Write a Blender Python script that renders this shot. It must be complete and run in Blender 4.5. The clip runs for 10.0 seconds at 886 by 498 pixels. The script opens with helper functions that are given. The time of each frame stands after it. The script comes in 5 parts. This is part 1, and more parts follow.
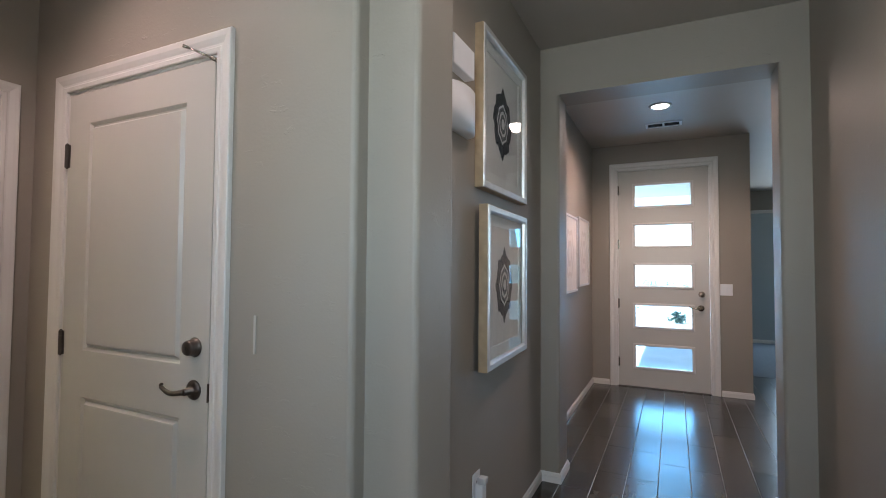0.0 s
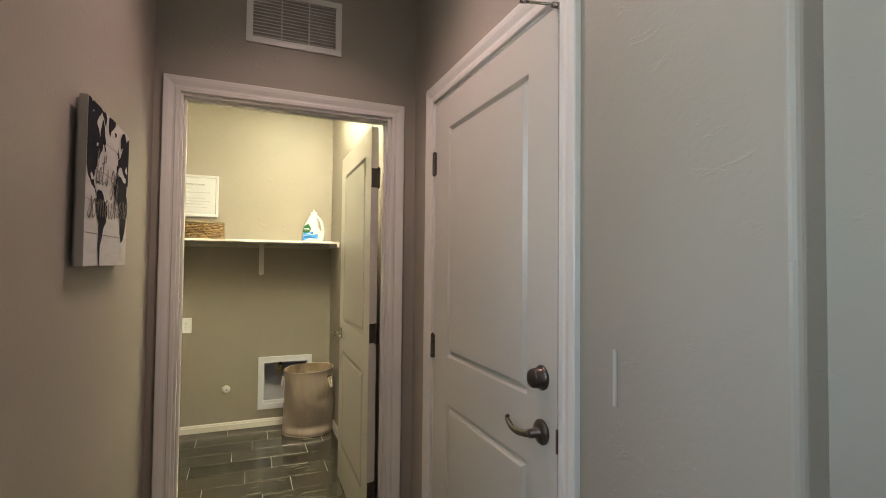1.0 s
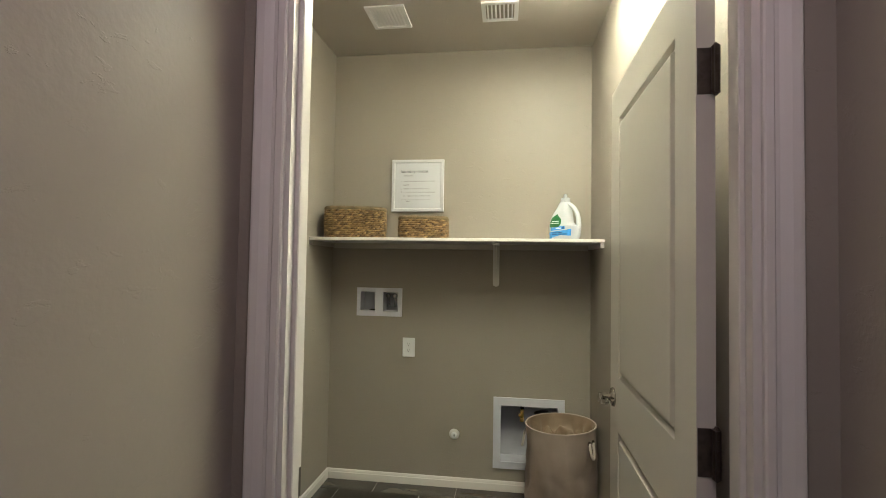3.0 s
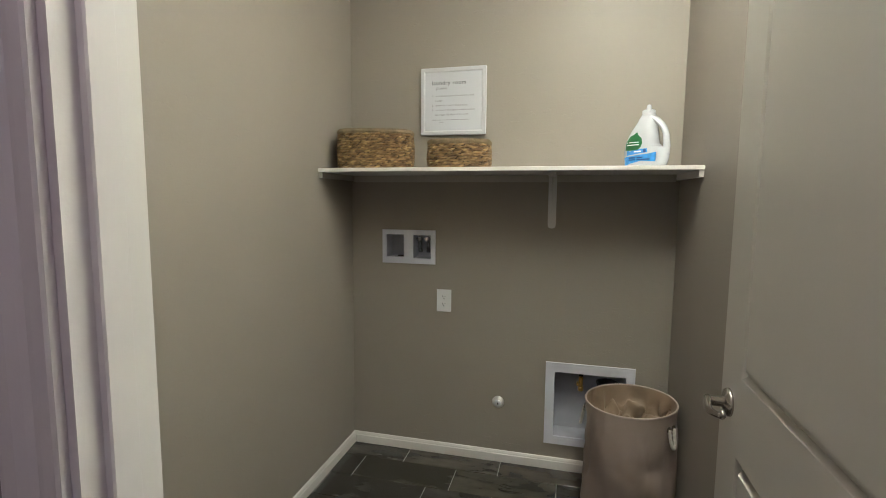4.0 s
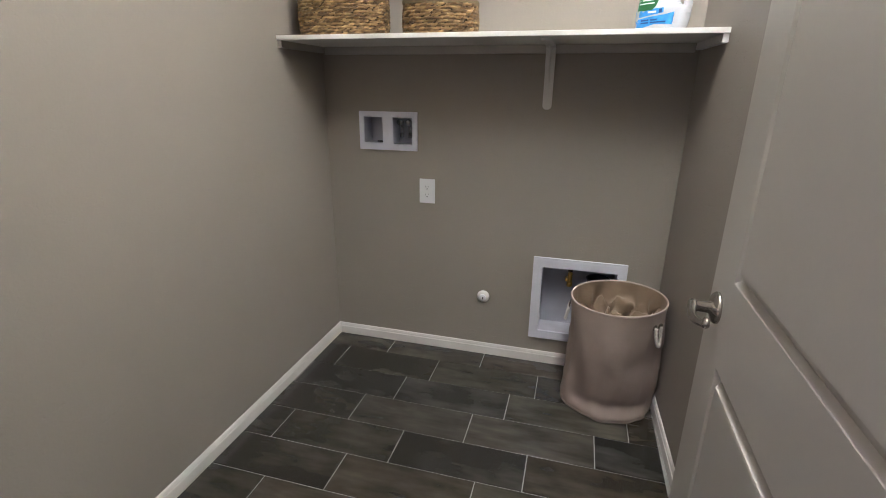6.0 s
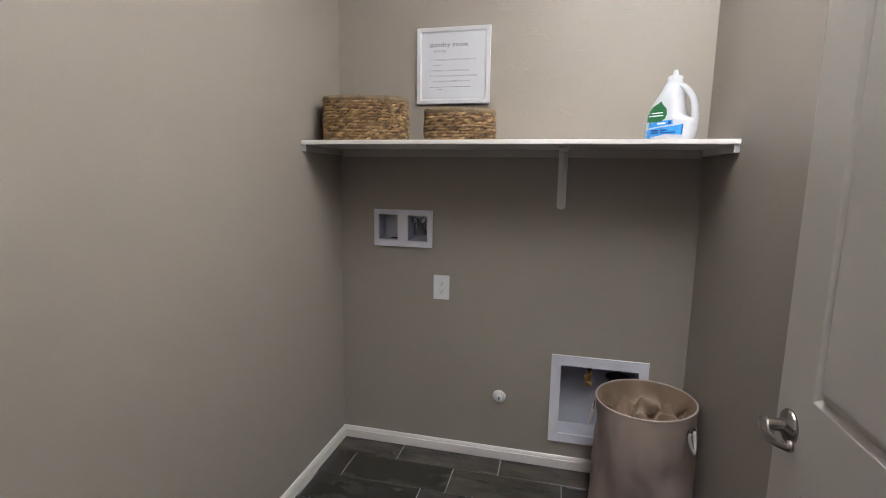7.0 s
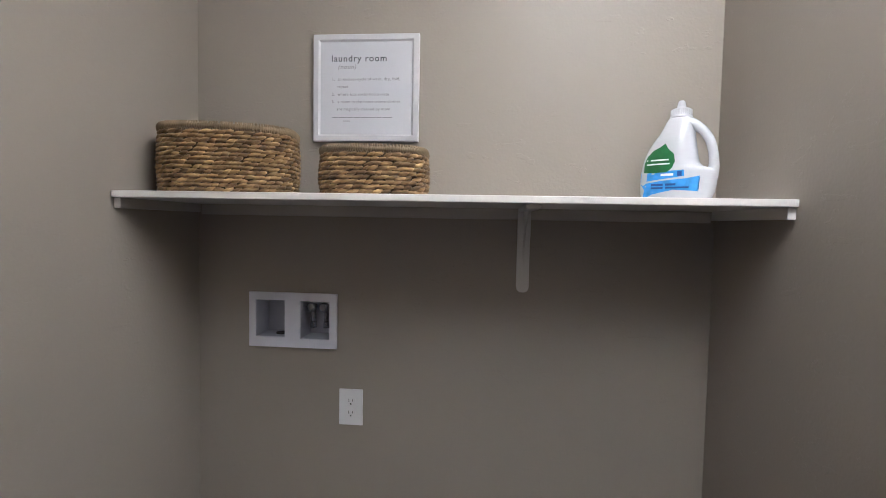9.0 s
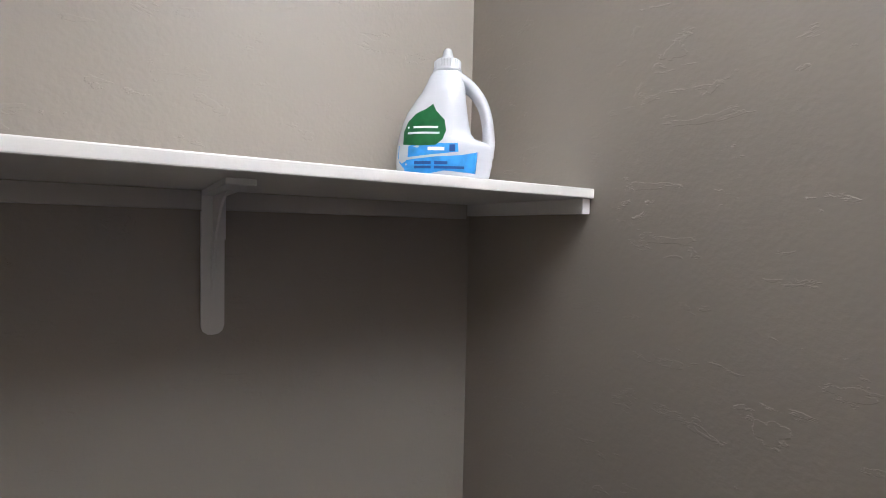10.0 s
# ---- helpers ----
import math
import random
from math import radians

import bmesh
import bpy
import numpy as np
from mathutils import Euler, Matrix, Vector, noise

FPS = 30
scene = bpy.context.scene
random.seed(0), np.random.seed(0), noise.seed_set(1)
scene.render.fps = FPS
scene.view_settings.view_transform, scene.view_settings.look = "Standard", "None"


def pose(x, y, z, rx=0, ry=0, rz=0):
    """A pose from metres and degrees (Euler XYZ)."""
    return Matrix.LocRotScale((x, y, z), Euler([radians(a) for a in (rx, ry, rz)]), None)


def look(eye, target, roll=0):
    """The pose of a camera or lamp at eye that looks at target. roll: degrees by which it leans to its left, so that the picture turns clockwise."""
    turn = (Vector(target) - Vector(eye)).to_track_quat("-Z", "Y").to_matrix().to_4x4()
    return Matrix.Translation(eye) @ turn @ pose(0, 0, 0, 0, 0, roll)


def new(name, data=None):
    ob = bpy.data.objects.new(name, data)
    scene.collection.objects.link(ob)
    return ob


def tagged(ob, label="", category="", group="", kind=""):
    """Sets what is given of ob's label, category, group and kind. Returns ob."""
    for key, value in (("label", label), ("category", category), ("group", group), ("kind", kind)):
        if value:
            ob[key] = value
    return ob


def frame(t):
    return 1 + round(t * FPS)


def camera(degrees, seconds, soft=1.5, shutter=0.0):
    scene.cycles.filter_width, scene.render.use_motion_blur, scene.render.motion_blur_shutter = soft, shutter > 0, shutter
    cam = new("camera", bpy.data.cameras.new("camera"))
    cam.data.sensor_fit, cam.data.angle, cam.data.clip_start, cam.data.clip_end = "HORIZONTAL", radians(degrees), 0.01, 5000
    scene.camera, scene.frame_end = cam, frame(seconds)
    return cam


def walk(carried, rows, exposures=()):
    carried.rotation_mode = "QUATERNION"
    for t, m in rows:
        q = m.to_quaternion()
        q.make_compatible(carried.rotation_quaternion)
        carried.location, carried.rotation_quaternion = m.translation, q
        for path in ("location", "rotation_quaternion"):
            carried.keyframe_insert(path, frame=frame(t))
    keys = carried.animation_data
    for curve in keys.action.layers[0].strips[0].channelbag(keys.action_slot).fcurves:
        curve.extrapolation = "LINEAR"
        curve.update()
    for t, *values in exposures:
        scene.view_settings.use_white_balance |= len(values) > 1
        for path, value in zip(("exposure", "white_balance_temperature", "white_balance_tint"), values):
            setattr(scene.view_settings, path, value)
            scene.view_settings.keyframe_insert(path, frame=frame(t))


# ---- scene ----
cam = camera(85.5, 10.0, soft=0.95)
PATH = [
    (0, (0.142, 0.061, 1.336), (-0.725, 1.862, 1.408), 0.4),
    (0.3, (0.112, 0.176, 1.341), (-1.147, 1.728, 1.409), 0.6),
    (0.5, (0.051, 0.251, 1.347), (-1.417, 1.608, 1.405), 0.8),
    (0.6, (0.006, 0.291, 1.349), (-1.55, 1.545, 1.404), 0.8),
    (1, (-0.222, 0.431, 1.358), (-2.074, 1.184, 1.419), 0.6),
    (1.5, (-0.491, 0.636, 1.334), (-2.479, 0.84, 1.393), 0.4),
    (1.8, (-0.673, 0.725, 1.346), (-2.667, 0.861, 1.406), 0.3),
    (2, (-0.805, 0.727, 1.341), (-2.803, 0.763, 1.399), 0.3),
    (2.2, (-0.955, 0.691, 1.338), (-2.953, 0.611, 1.397), 0.7),
    (2.5, (-1.173, 0.639, 1.366), (-3.161, 0.427, 1.423), 0.7),
    (2.7, (-1.295, 0.617, 1.368), (-3.279, 0.377, 1.426), 0.8),
    (3.8, (-1.98, 0.599, 1.401), (-3.926, 0.142, 1.349), 0.6),
    (4, (-2.062, 0.597, 1.384), (-3.99, 0.109, 1.178), 0.5),
    (4.2, (-2.131, 0.617, 1.382), (-4.036, 0.12, 1.026), 0.4),
    (4.5, (-2.209, 0.658, 1.36), (-4.067, 0.168, 0.803), 0.3),
    (4.8, (-2.243, 0.682, 1.34), (-4.04, 0.213, 0.597), 0.3),
    (5, (-2.259, 0.703, 1.33), (-4.045, 0.22, 0.569), 0.3),
    (5.2, (-2.265, 0.709, 1.326), (-4.056, 0.221, 0.581), 0.4),
    (6.3, (-2.277, 0.646, 1.344), (-4.144, 0.124, 0.853), 0.8),
    (6.5, (-2.277, 0.612, 1.35), (-4.175, 0.086, 1.002), 0.8),
    (7, (-2.276, 0.531, 1.383), (-4.198, 0.066, 1.084), 0.9),
    (7.2, (-2.287, 0.502, 1.403), (-4.213, 0.058, 1.094), 0.8),
    (7.5, (-2.318, 0.469, 1.4), (-4.264, 0.029, 1.263), 0.8),
    (7.8, (-2.423, 0.457, 1.398), (-4.381, 0.054, 1.318), 0.7),
    (8, (-2.522, 0.485, 1.401), (-4.477, 0.074, 1.319), 0.6),
    (8.5, (-2.76, 0.496, 1.435), (-4.729, 0.156, 1.342), 0.7),
    (8.8, (-2.878, 0.457, 1.434), (-4.856, 0.173, 1.339), 1),
    (9, (-2.976, 0.416, 1.452), (-4.966, 0.242, 1.352), 1.1),
    (9.3, (-3.138, 0.379, 1.458), (-5.133, 0.499, 1.371), 1.3),
    (9.5, (-3.259, 0.356, 1.455), (-5.225, 0.709, 1.357), 1.3),
    (9.7, (-3.38, 0.386, 1.438), (-5.295, 0.956, 1.351), 1.2),
    (10, (-3.529, 0.428, 1.445), (-5.222, 1.49, 1.366), 1.2),
]
EXPOSURES = [
    (0.0, 2.44, 5950, 12), (0.5, 2.41, 6350, 13), (1.0, 2.42, 6250, 12), (1.5, 2.30, 6080, 14), (2.0, 2.20, 5850, 15), (2.5, 2.10, 5700, 15), (4.0, 1.75, 5150, 21),
    (4.5, 1.75, 5080, 25), (5.0, 2.08, 5020, 27), (6.5, 2.03, 4930, 31), (7.0, 1.84, 4900, 32), (7.5, 1.74, 4870, 33), (8.0, 1.66, 4850, 33),
    (9.0, 1.68, 4820, 33), (10.0, 1.76, 4780, 33),
]
walk(cam, [(t, look(eye, target, roll)) for t, eye, target, roll in PATH], EXPOSURES)

# ---- world, sun, lamps ----
world = bpy.data.worlds.new("world")
scene.world = world
world.use_nodes = True
wn = world.node_tree.nodes
sky = wn.new("ShaderNodeTexSky")
sky.sky_type, sky.sun_disc = "NISHITA", False
sky.ozone_density, sky.dust_density = 3.0, 0.4
sky.sun_elevation, sky.sun_rotation = radians(52), radians(270)
wn["Background"].inputs[1].default_value = 0.15
world.node_tree.links.new(sky.outputs[0], wn["Background"].inputs[0])

sun = new("sun", bpy.data.lights.new("sun", "SUN"))
sun.data.energy, sun.data.angle, sun.data.color = 5.0, radians(0.5), (1.0, 0.95, 0.87)
sun.matrix_world = look((-6.2, 0.0, 8.0), (0, 0, 0))


def area_lamp(name, m, sx, sy, watts, colour):
    lamp = new(name, bpy.data.lights.new(name, "AREA"))
    lamp.data.shape, lamp.data.size, lamp.data.size_y = "RECTANGLE", sx, sy
    lamp.data.energy, lamp.data.color = watts, colour
    lamp.matrix_world = m
    return lamp


# daylight from the south through an added window, the side room's window and the glazed front door
area_lamp("south_daylight_fill", look((0.06, -0.64, 1.88), (0.06, 0.6, 1.88)), 1.20, 0.96, 5.5, (0.81, 0.92, 0.91))
area_lamp("door_light", look((0.02, 6.80, 1.30), (0.02, 5.0, 0.0)), 0.70, 1.90, 6.0, (0.33, 0.68, 1.0))
area_lamp("side_window_light", look((2.6, 10.2, 1.5), (2.6, 7.0, 1.0)), 1.6, 1.6, 10, (0.62, 0.84, 1.0))
area_lamp("laundry_lamp", pose(-3.20, 0.88, 2.655), 1.14, 0.17, 3.1, (1.0, 0.92, 0.58))


def can_lamp(name, place, watts, colour, wide=132):
    """The lamp of a recessed can, which shades its light to the sides."""
    lamp = new(name, bpy.data.lights.new(name, "SPOT"))
    lamp.data.energy, lamp.data.color, lamp.data.shadow_soft_size = watts, colour, 0.06
    lamp.data.spot_size, lamp.data.spot_blend = radians(wide), 0.75
    lamp.matrix_world = pose(*place)
    return lamp


can_lamp("hall_lamp", (-1.62, 0.62, 2.715), 8.2, (1.0, 0.69, 0.62))
can_lamp("long_hall_lamp", (0.10, 1.70, 2.715), 3.6, (1.0, 0.72, 0.58), 150)
can_lamp("entry_lamp", (0.05, 4.58, 2.715), 23, (1.0, 0.69, 0.54), 158)


# ---- materials ----
def material(name, colour, rough=0.5, metal=0.0, spec=0.5):
    m = bpy.data.materials.new(name)
    m.use_nodes = True
    b = m.node_tree.nodes["Principled BSDF"]
    b.inputs["Base Color"].default_value = (*colour, 1)
    b.inputs["Roughness"].default_value = rough
    b.inputs["Metallic"].default_value = metal
    b.inputs["Specular IOR Level"].default_value = spec
    return m


def node(m, kind, **values):
    n = m.node_tree.nodes.new(kind)
    for key, value in values.items():
        n.inputs[key].default_value = value
    return n


def link(m, a, b):
    m.node_tree.links.new(a, b)


def coords(m, scale=(1, 1, 1)):
    tex = node(m, "ShaderNodeTexCoord")
    mp = node(m, "ShaderNodeMapping", Scale=scale)
    link(m, tex.outputs["Object"], mp.inputs["Vector"])
    return mp.outputs["Vector"]


def ramp(m, fac, stops):
    r = node(m, "ShaderNodeValToRGB")
    e = r.color_ramp.elements
    while len(e) < len(stops):
        e.new(0.5)
    for el, (p, c) in zip(e, stops):
        el.position, el.color = p, (*c, 1)
    link(m, fac, r.inputs["Fac"])
    return r.outputs["Color"]


def shade(c, f):
    return tuple(min(1, v * f) for v in c)


def mottled(name, colour, rough=0.5, spread=0.08, scale=6.0, metal=0.0, bump=0.0, bump_scale=300.0, distance=0.001, stretch=(1, 1, 1)):
    """Paint, plastic, cloth or metal with large uneven tone and a fine relief."""
    m = material(name, colour, rough, metal)
    b = m.node_tree.nodes["Principled BSDF"]
    v = coords(m, stretch)
    n = node(m, "ShaderNodeTexNoise", Scale=scale, Detail=4.0)
    link(m, v, n.inputs["Vector"])
    link(m, ramp(m, n.outputs["Fac"], [(0.25, shade(colour, 1 - spread)), (0.75, shade(colour, 1 + spread))]), b.inputs["Base Color"])
    if bump:
        f = node(m, "ShaderNodeTexNoise", Scale=bump_scale, Detail=2.0)
        link(m, v, f.inputs["Vector"])
        bp = node(m, "ShaderNodeBump", Strength=bump, Distance=distance)
        link(m, f.outputs["Fac"], bp.inputs["Height"])
        link(m, bp.outputs["Normal"], b.inputs["Normal"])
    return m


def wall_paint(name, colour):
    """Satin wall paint on orange-peel plaster with flat trowelled patches."""
    m = material(name, colour, 0.48, 0.0, 0.38)
    b = m.node_tree.nodes["Principled BSDF"]
    v = coords(m)
    big = node(m, "ShaderNodeTexNoise", Scale=1.7, Detail=3.0)
    link(m, v, big.inputs["Vector"])
    link(m, ramp(m, big.outputs["Fac"], [(0.3, shade(colour, 0.965)), (0.7, shade(colour, 1.03))]), b.inputs["Base Color"])
    peel = node(m, "ShaderNodeTexNoise", Scale=115.0, Detail=2.0, Roughness=0.45)
    link(m, v, peel.inputs["Vector"])
    patch = node(m, "ShaderNodeTexNoise", Scale=11.0, Detail=6.0, Roughness=0.6, Distortion=0.5)
    link(m, coords(m, (1, 1, 2.4)), patch.inputs["Vector"])
    ridge = node(m, "ShaderNodeMapRange")
    ridge.inputs["From Min"].default_value, ridge.inputs["From Max"].default_value = 0.62, 0.64
    link(m, patch.outputs["Fac"], ridge.inputs["Value"])
    b1 = node(m, "ShaderNodeBump", Strength=0.45, Distance=0.0012)
    link(m, peel.outputs["Fac"], b1.inputs["Height"])
    b2 = node(m, "ShaderNodeBump", Strength=0.42, Distance=0.0013)
    link(m, ridge.outputs["Result"], b2.inputs["Height"])
    link(m, b1.outputs["Normal"], b2.inputs["Normal"])
    link(m, b2.outputs["Normal"], b.inputs["Normal"])
    return m


def tile_material():
    """Dark glazed plank tile with a wood grain, each plank of its own tone."""
    m = material("plank_tile", (0.08, 0.075, 0.068), 0.38, 0.0, 0.75)
    b = m.node_tree.nodes["Principled BSDF"]
    info = node(m, "ShaderNodeObjectInfo")
    shift = node(m, "ShaderNodeVectorMath")
    shift.operation = "MULTIPLY_ADD"
    tex = node(m, "ShaderNodeTexCoord")
    link(m, info.outputs["Random"], shift.inputs[0])
    shift.inputs[1].default_value = (37.0, 53.0, 19.0)
    link(m, tex.outputs["Object"], shift.inputs[2])
    mp = node(m, "ShaderNodeMapping", Scale=(20.0, 4.0, 20.0))
    link(m, shift.outputs["Vector"], mp.inputs["Vector"])
    grain = node(m, "ShaderNodeTexNoise", Scale=1.0, Detail=6.0, Roughness=0.55, Distortion=0.25)
    link(m, mp.outputs["Vector"], grain.inputs["Vector"])
    mp2 = node(m, "ShaderNodeMapping", Scale=(9.0, 5.0, 9.0))
    link(m, shift.outputs["Vector"], mp2.inputs["Vector"])
    cloud = node(m, "ShaderNodeTexNoise", Scale=1.0, Detail=3.0)
    link(m, mp2.outputs["Vector"], cloud.inputs["Vector"])
    streak = node(m, "ShaderNodeMapRange")
    streak.inputs["From Min"].default_value, streak.inputs["From Max"].default_value = 0.15, 0.85
    streak.inputs["To Min"].default_value, streak.inputs["To Max"].default_value = 0.35, 1.65
    link(m, grain.outputs["Fac"], streak.inputs["Value"])
    plain = node(m, "ShaderNodeVectorMath")
    plain.operation = "SCALE"
    plain.inputs[0].default_value = (0.051, 0.0455, 0.0365)
    link(m, streak.outputs["Result"], plain.inputs["Scale"])
    tone = node(m, "ShaderNodeMath")
    tone.operation = "MULTIPLY_ADD"
    tone.inputs[1].default_value, tone.inputs[2].default_value = 0.85, 0.52
    link(m, info.outputs["Random"], tone.inputs[0])
    tone2 = node(m, "ShaderNodeMath")
    tone2.operation = "ADD"
    link(m, tone.outputs[0], tone2.inputs[0])
    half = node(m, "ShaderNodeMath")
    half.operation = "MULTIPLY_ADD"
    half.inputs[1].default_value, half.inputs[2].default_value = 1.7, -0.85
    link(m, cloud.outputs["Fac"], half.inputs[0])
    link(m, half.outputs[0], tone2.inputs[1])
    mul = node(m, "ShaderNodeVectorMath")
    mul.operation = "SCALE"
    spin = node(m, "ShaderNodeMath")
    spin.operation = "MULTIPLY"
    spin.inputs[1].default_value = 17.0
    link(m, info.outputs["Random"], spin.inputs[0])
    part_ = node(m, "ShaderNodeMath")
    part_.operation = "FRACT"
    link(m, spin.outputs[0], part_.inputs[0])
    hue = ramp(m, part_.outputs[0], [(0.0, (0.92, 0.98, 1.04)), (0.35, (1.0, 1.0, 0.96)), (0.65, (0.98, 1.02, 0.93)), (1.0, (1.08, 0.99, 0.88))])
    dye = node(m, "ShaderNodeVectorMath")
    dye.operation = "MULTIPLY"
    link(m, plain.outputs["Vector"], dye.inputs[0])
    link(m, hue, dye.inputs[1])
    link(m, dye.outputs["Vector"], mul.inputs[0])
    link(m, tone2.outputs[0], mul.inputs["Scale"])
    link(m, mul.outputs["Vector"], b.inputs["Base Color"])
    rr = node(m, "ShaderNodeMapRange")
    rr.inputs["To Min"].default_value, rr.inputs["To Max"].default_value = 0.20, 0.25
    link(m, cloud.outputs["Fac"], rr.inputs["Value"])
    link(m, rr.outputs["Result"], b.inputs["Roughness"])
    fine = node(m, "ShaderNodeTexNoise", Scale=6.0, Detail=2.0)
    link(m, mp.outputs["Vector"], fine.inputs["Vector"])
    bp = node(m, "ShaderNodeBump", Strength=0.05, Distance=0.001)
    link(m, fine.outputs["Fac"], bp.inputs["Height"])
    link(m, bp.outputs["Normal"], b.inputs["Normal"])
    return m


def strand_material():
    """Dried water-hyacinth strands: straw to brown, varying along each strand."""
    m = material("straw", (0.30, 0.19, 0.085), 0.6)
    b = m.node_tree.nodes["Principled BSDF"]
    v = coords(m, (1, 1, 3.2))
    n1 = node(m, "ShaderNodeTexNoise", Scale=26.0, Detail=3.0)
    link(m, v, n1.inputs["Vector"])
    straw = ramp(m, n1.outputs["Fac"], [(0.28, (0.100, 0.057, 0.021)), (0.5, (0.232, 0.139, 0.053)), (0.74, (0.445, 0.295, 0.122))])
    each = node(m, "ShaderNodeNewGeometry")
    tone = node(m, "ShaderNodeMapRange")
    tone.inputs["To Min"].default_value, tone.inputs["To Max"].default_value = 0.58, 1.30
    link(m, each.outputs["Random Per Island"], tone.inputs["Value"])
    mul = node(m, "ShaderNodeVectorMath")
    mul.operation = "SCALE"
    link(m, straw, mul.inputs[0])
    link(m, tone.outputs["Result"], mul.inputs["Scale"])
    link(m, mul.outputs["Vector"], b.inputs["Base Color"])
    n2 = node(m, "ShaderNodeTexNoise", Scale=420.0, Detail=2.0)
    link(m, coords(m, (0.3, 0.3, 1.0)), n2.inputs["Vector"])
    bp = node(m, "ShaderNodeBump", Strength=0.5, Distance=0.001)
    link(m, n2.outputs["Fac"], bp.inputs["Height"])
    link(m, bp.outputs["Normal"], b.inputs["Normal"])
    return m


def glass_material(name, gloss, tint=(0.94, 0.97, 0.97, 1)):
    m = bpy.data.materials.new(name)
    m.use_nodes = True
    nt = m.node_tree
    nt.nodes.remove(nt.nodes["Principled BSDF"])
    mix = node(m, "ShaderNodeMixShader")
    face = node(m, "ShaderNodeLayerWeight", Blend=0.5)
    power = node(m, "ShaderNodeMath")
    power.operation = "POWER"
    power.inputs[1].default_value = gloss
    link(m, face.outputs["Facing"], power.inputs[0])
    fres = node(m, "ShaderNodeMath")
    fres.operation = "MULTIPLY_ADD"
    fres.inputs[1].default_value, fres.inputs[2].default_value = 0.50, 0.035
    link(m, power.outputs[0], fres.inputs[0])
    clear = node(m, "ShaderNodeBsdfTransparent", Color=tint)
    glossy = node(m, "ShaderNodeBsdfGlossy", Roughness=0.0)
    link(m, fres.outputs[0], mix.inputs[0])
    link(m, clear.outputs[0], mix.inputs[1])
    link(m, glossy.outputs[0], mix.inputs[2])
    link(m, mix.outputs[0], nt.nodes["Material Output"].inputs["Surface"])
    return m


def glow(name, colour, strength):
    m = material(name, colour, 0.5)
    b = m.node_tree.nodes["Principled BSDF"]
    b.inputs["Emission Color"].default_value = (*colour, 1)
    b.inputs["Emission Strength"].default_value = strength
    return m


WALL = wall_paint("greige_wall_paint", (0.309, 0.2765, 0.2335))
CEIL = wall_paint("ceiling_paint", (0.42, 0.385, 0.34))
TRIM = mottled("white_trim_paint", (0.66, 0.635, 0.60), 0.36, 0.03, 3.0, 0.0, 0.08, 220.0)
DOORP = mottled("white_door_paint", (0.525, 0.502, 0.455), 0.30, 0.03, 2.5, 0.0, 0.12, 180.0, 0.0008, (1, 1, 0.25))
SHELFP = mottled("white_shelf_paint", (0.70, 0.68, 0.65), 0.38, 0.03, 5.0, 0.0, 0.08, 160.0)
GROUT = mottled("grey_grout", (0.27, 0.26, 0.24), 0.9, 0.15, 30.0, 0.0, 0.4, 500.0)
TILE = tile_material()
PLASTIC = mottled("white_plastic", (0.78, 0.78, 0.80), 0.35, 0.02, 10.0)
BOTTLEP = mottled("bottle_plastic", (0.56, 0.575, 0.61), 0.26, 0.02, 12.0)
CAPP = mottled("cap_plastic", (0.80, 0.82, 0.86), 0.22, 0.03, 20.0)
CAPP.node_tree.nodes["Principled BSDF"].inputs["Transmission Weight"].default_value = 0.30
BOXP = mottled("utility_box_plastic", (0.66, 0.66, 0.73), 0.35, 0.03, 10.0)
# box plastic darkened to grey: the shade inside the recesses is in the colour
SHADEDBOXP = mottled("shaded_box_plastic", (0.40, 0.40, 0.45), 0.4, 0.08, 12.0)
BRONZE = mottled("dark_bronze", (0.10, 0.082, 0.07), 0.38, 0.25, 60.0, 0.85)
NICKEL = mottled("satin_nickel", (0.40, 0.37, 0.33), 0.20, 0.12, 60.0, 0.95)
CHROME = mottled("chrome", (0.42, 0.42, 0.43), 0.24, 0.1, 40.0, 1.0)
BRASS = mottled("brass", (0.60, 0.38, 0.10), 0.30, 0.15, 50.0, 1.0)
DARK = mottled("dark_hollow", (0.025, 0.025, 0.027), 0.7, 0.2, 20.0)
STRAW = strand_material()
RIMSTRAW = mottled("rim_straw", (0.215, 0.158, 0.088), 0.65, 0.35, 26.0, 0.0, 0.5, 300.0)
CLOTH = mottled("taupe_cloth", (0.305, 0.245, 0.206), 0.50, 0.10, 7.0, 0.0, 0.55, 650.0, 0.0008)
PIPING = mottled("pale_piping", (0.42, 0.35, 0.30), 0.6, 0.08, 30.0, 0.0, 0.4, 500.0)
LINER = mottled("tan_liner_cloth", (0.245, 0.178, 0.115), 0.5, 0.14, 10.0, 0.0, 0.3, 500.0, 0.0008)
ROPE = mottled("cotton_rope", (0.66, 0.62, 0.55), 0.8, 0.1, 80.0, 0.0, 0.6, 300.0)
FRAMEW = mottled("white_frame", (0.58, 0.58, 0.61), 0.34, 0.03, 8.0)
PAPER = mottled("print_paper", (0.56, 0.57, 0.61), 0.75, 0.02, 6.0)
INK = mottled("grey_ink", (0.06, 0.06, 0.065), 0.8, 0.1, 30.0)
INKL = mottled("pale_ink", (0.20, 0.20, 0.21), 0.8, 0.1, 30.0)
NAVY = mottled("charcoal_print", (0.013, 0.014, 0.019), 0.85, 0.35, 40.0)
NAVY.node_tree.nodes["Principled BSDF"].inputs["Specular IOR Level"].default_value = 0.12
BOARD = mottled("whitewashed_board", (0.50, 0.48, 0.47), 0.7, 0.10, 14.0, 0.0, 0.5, 90.0, 0.001, (1, 1, 6))
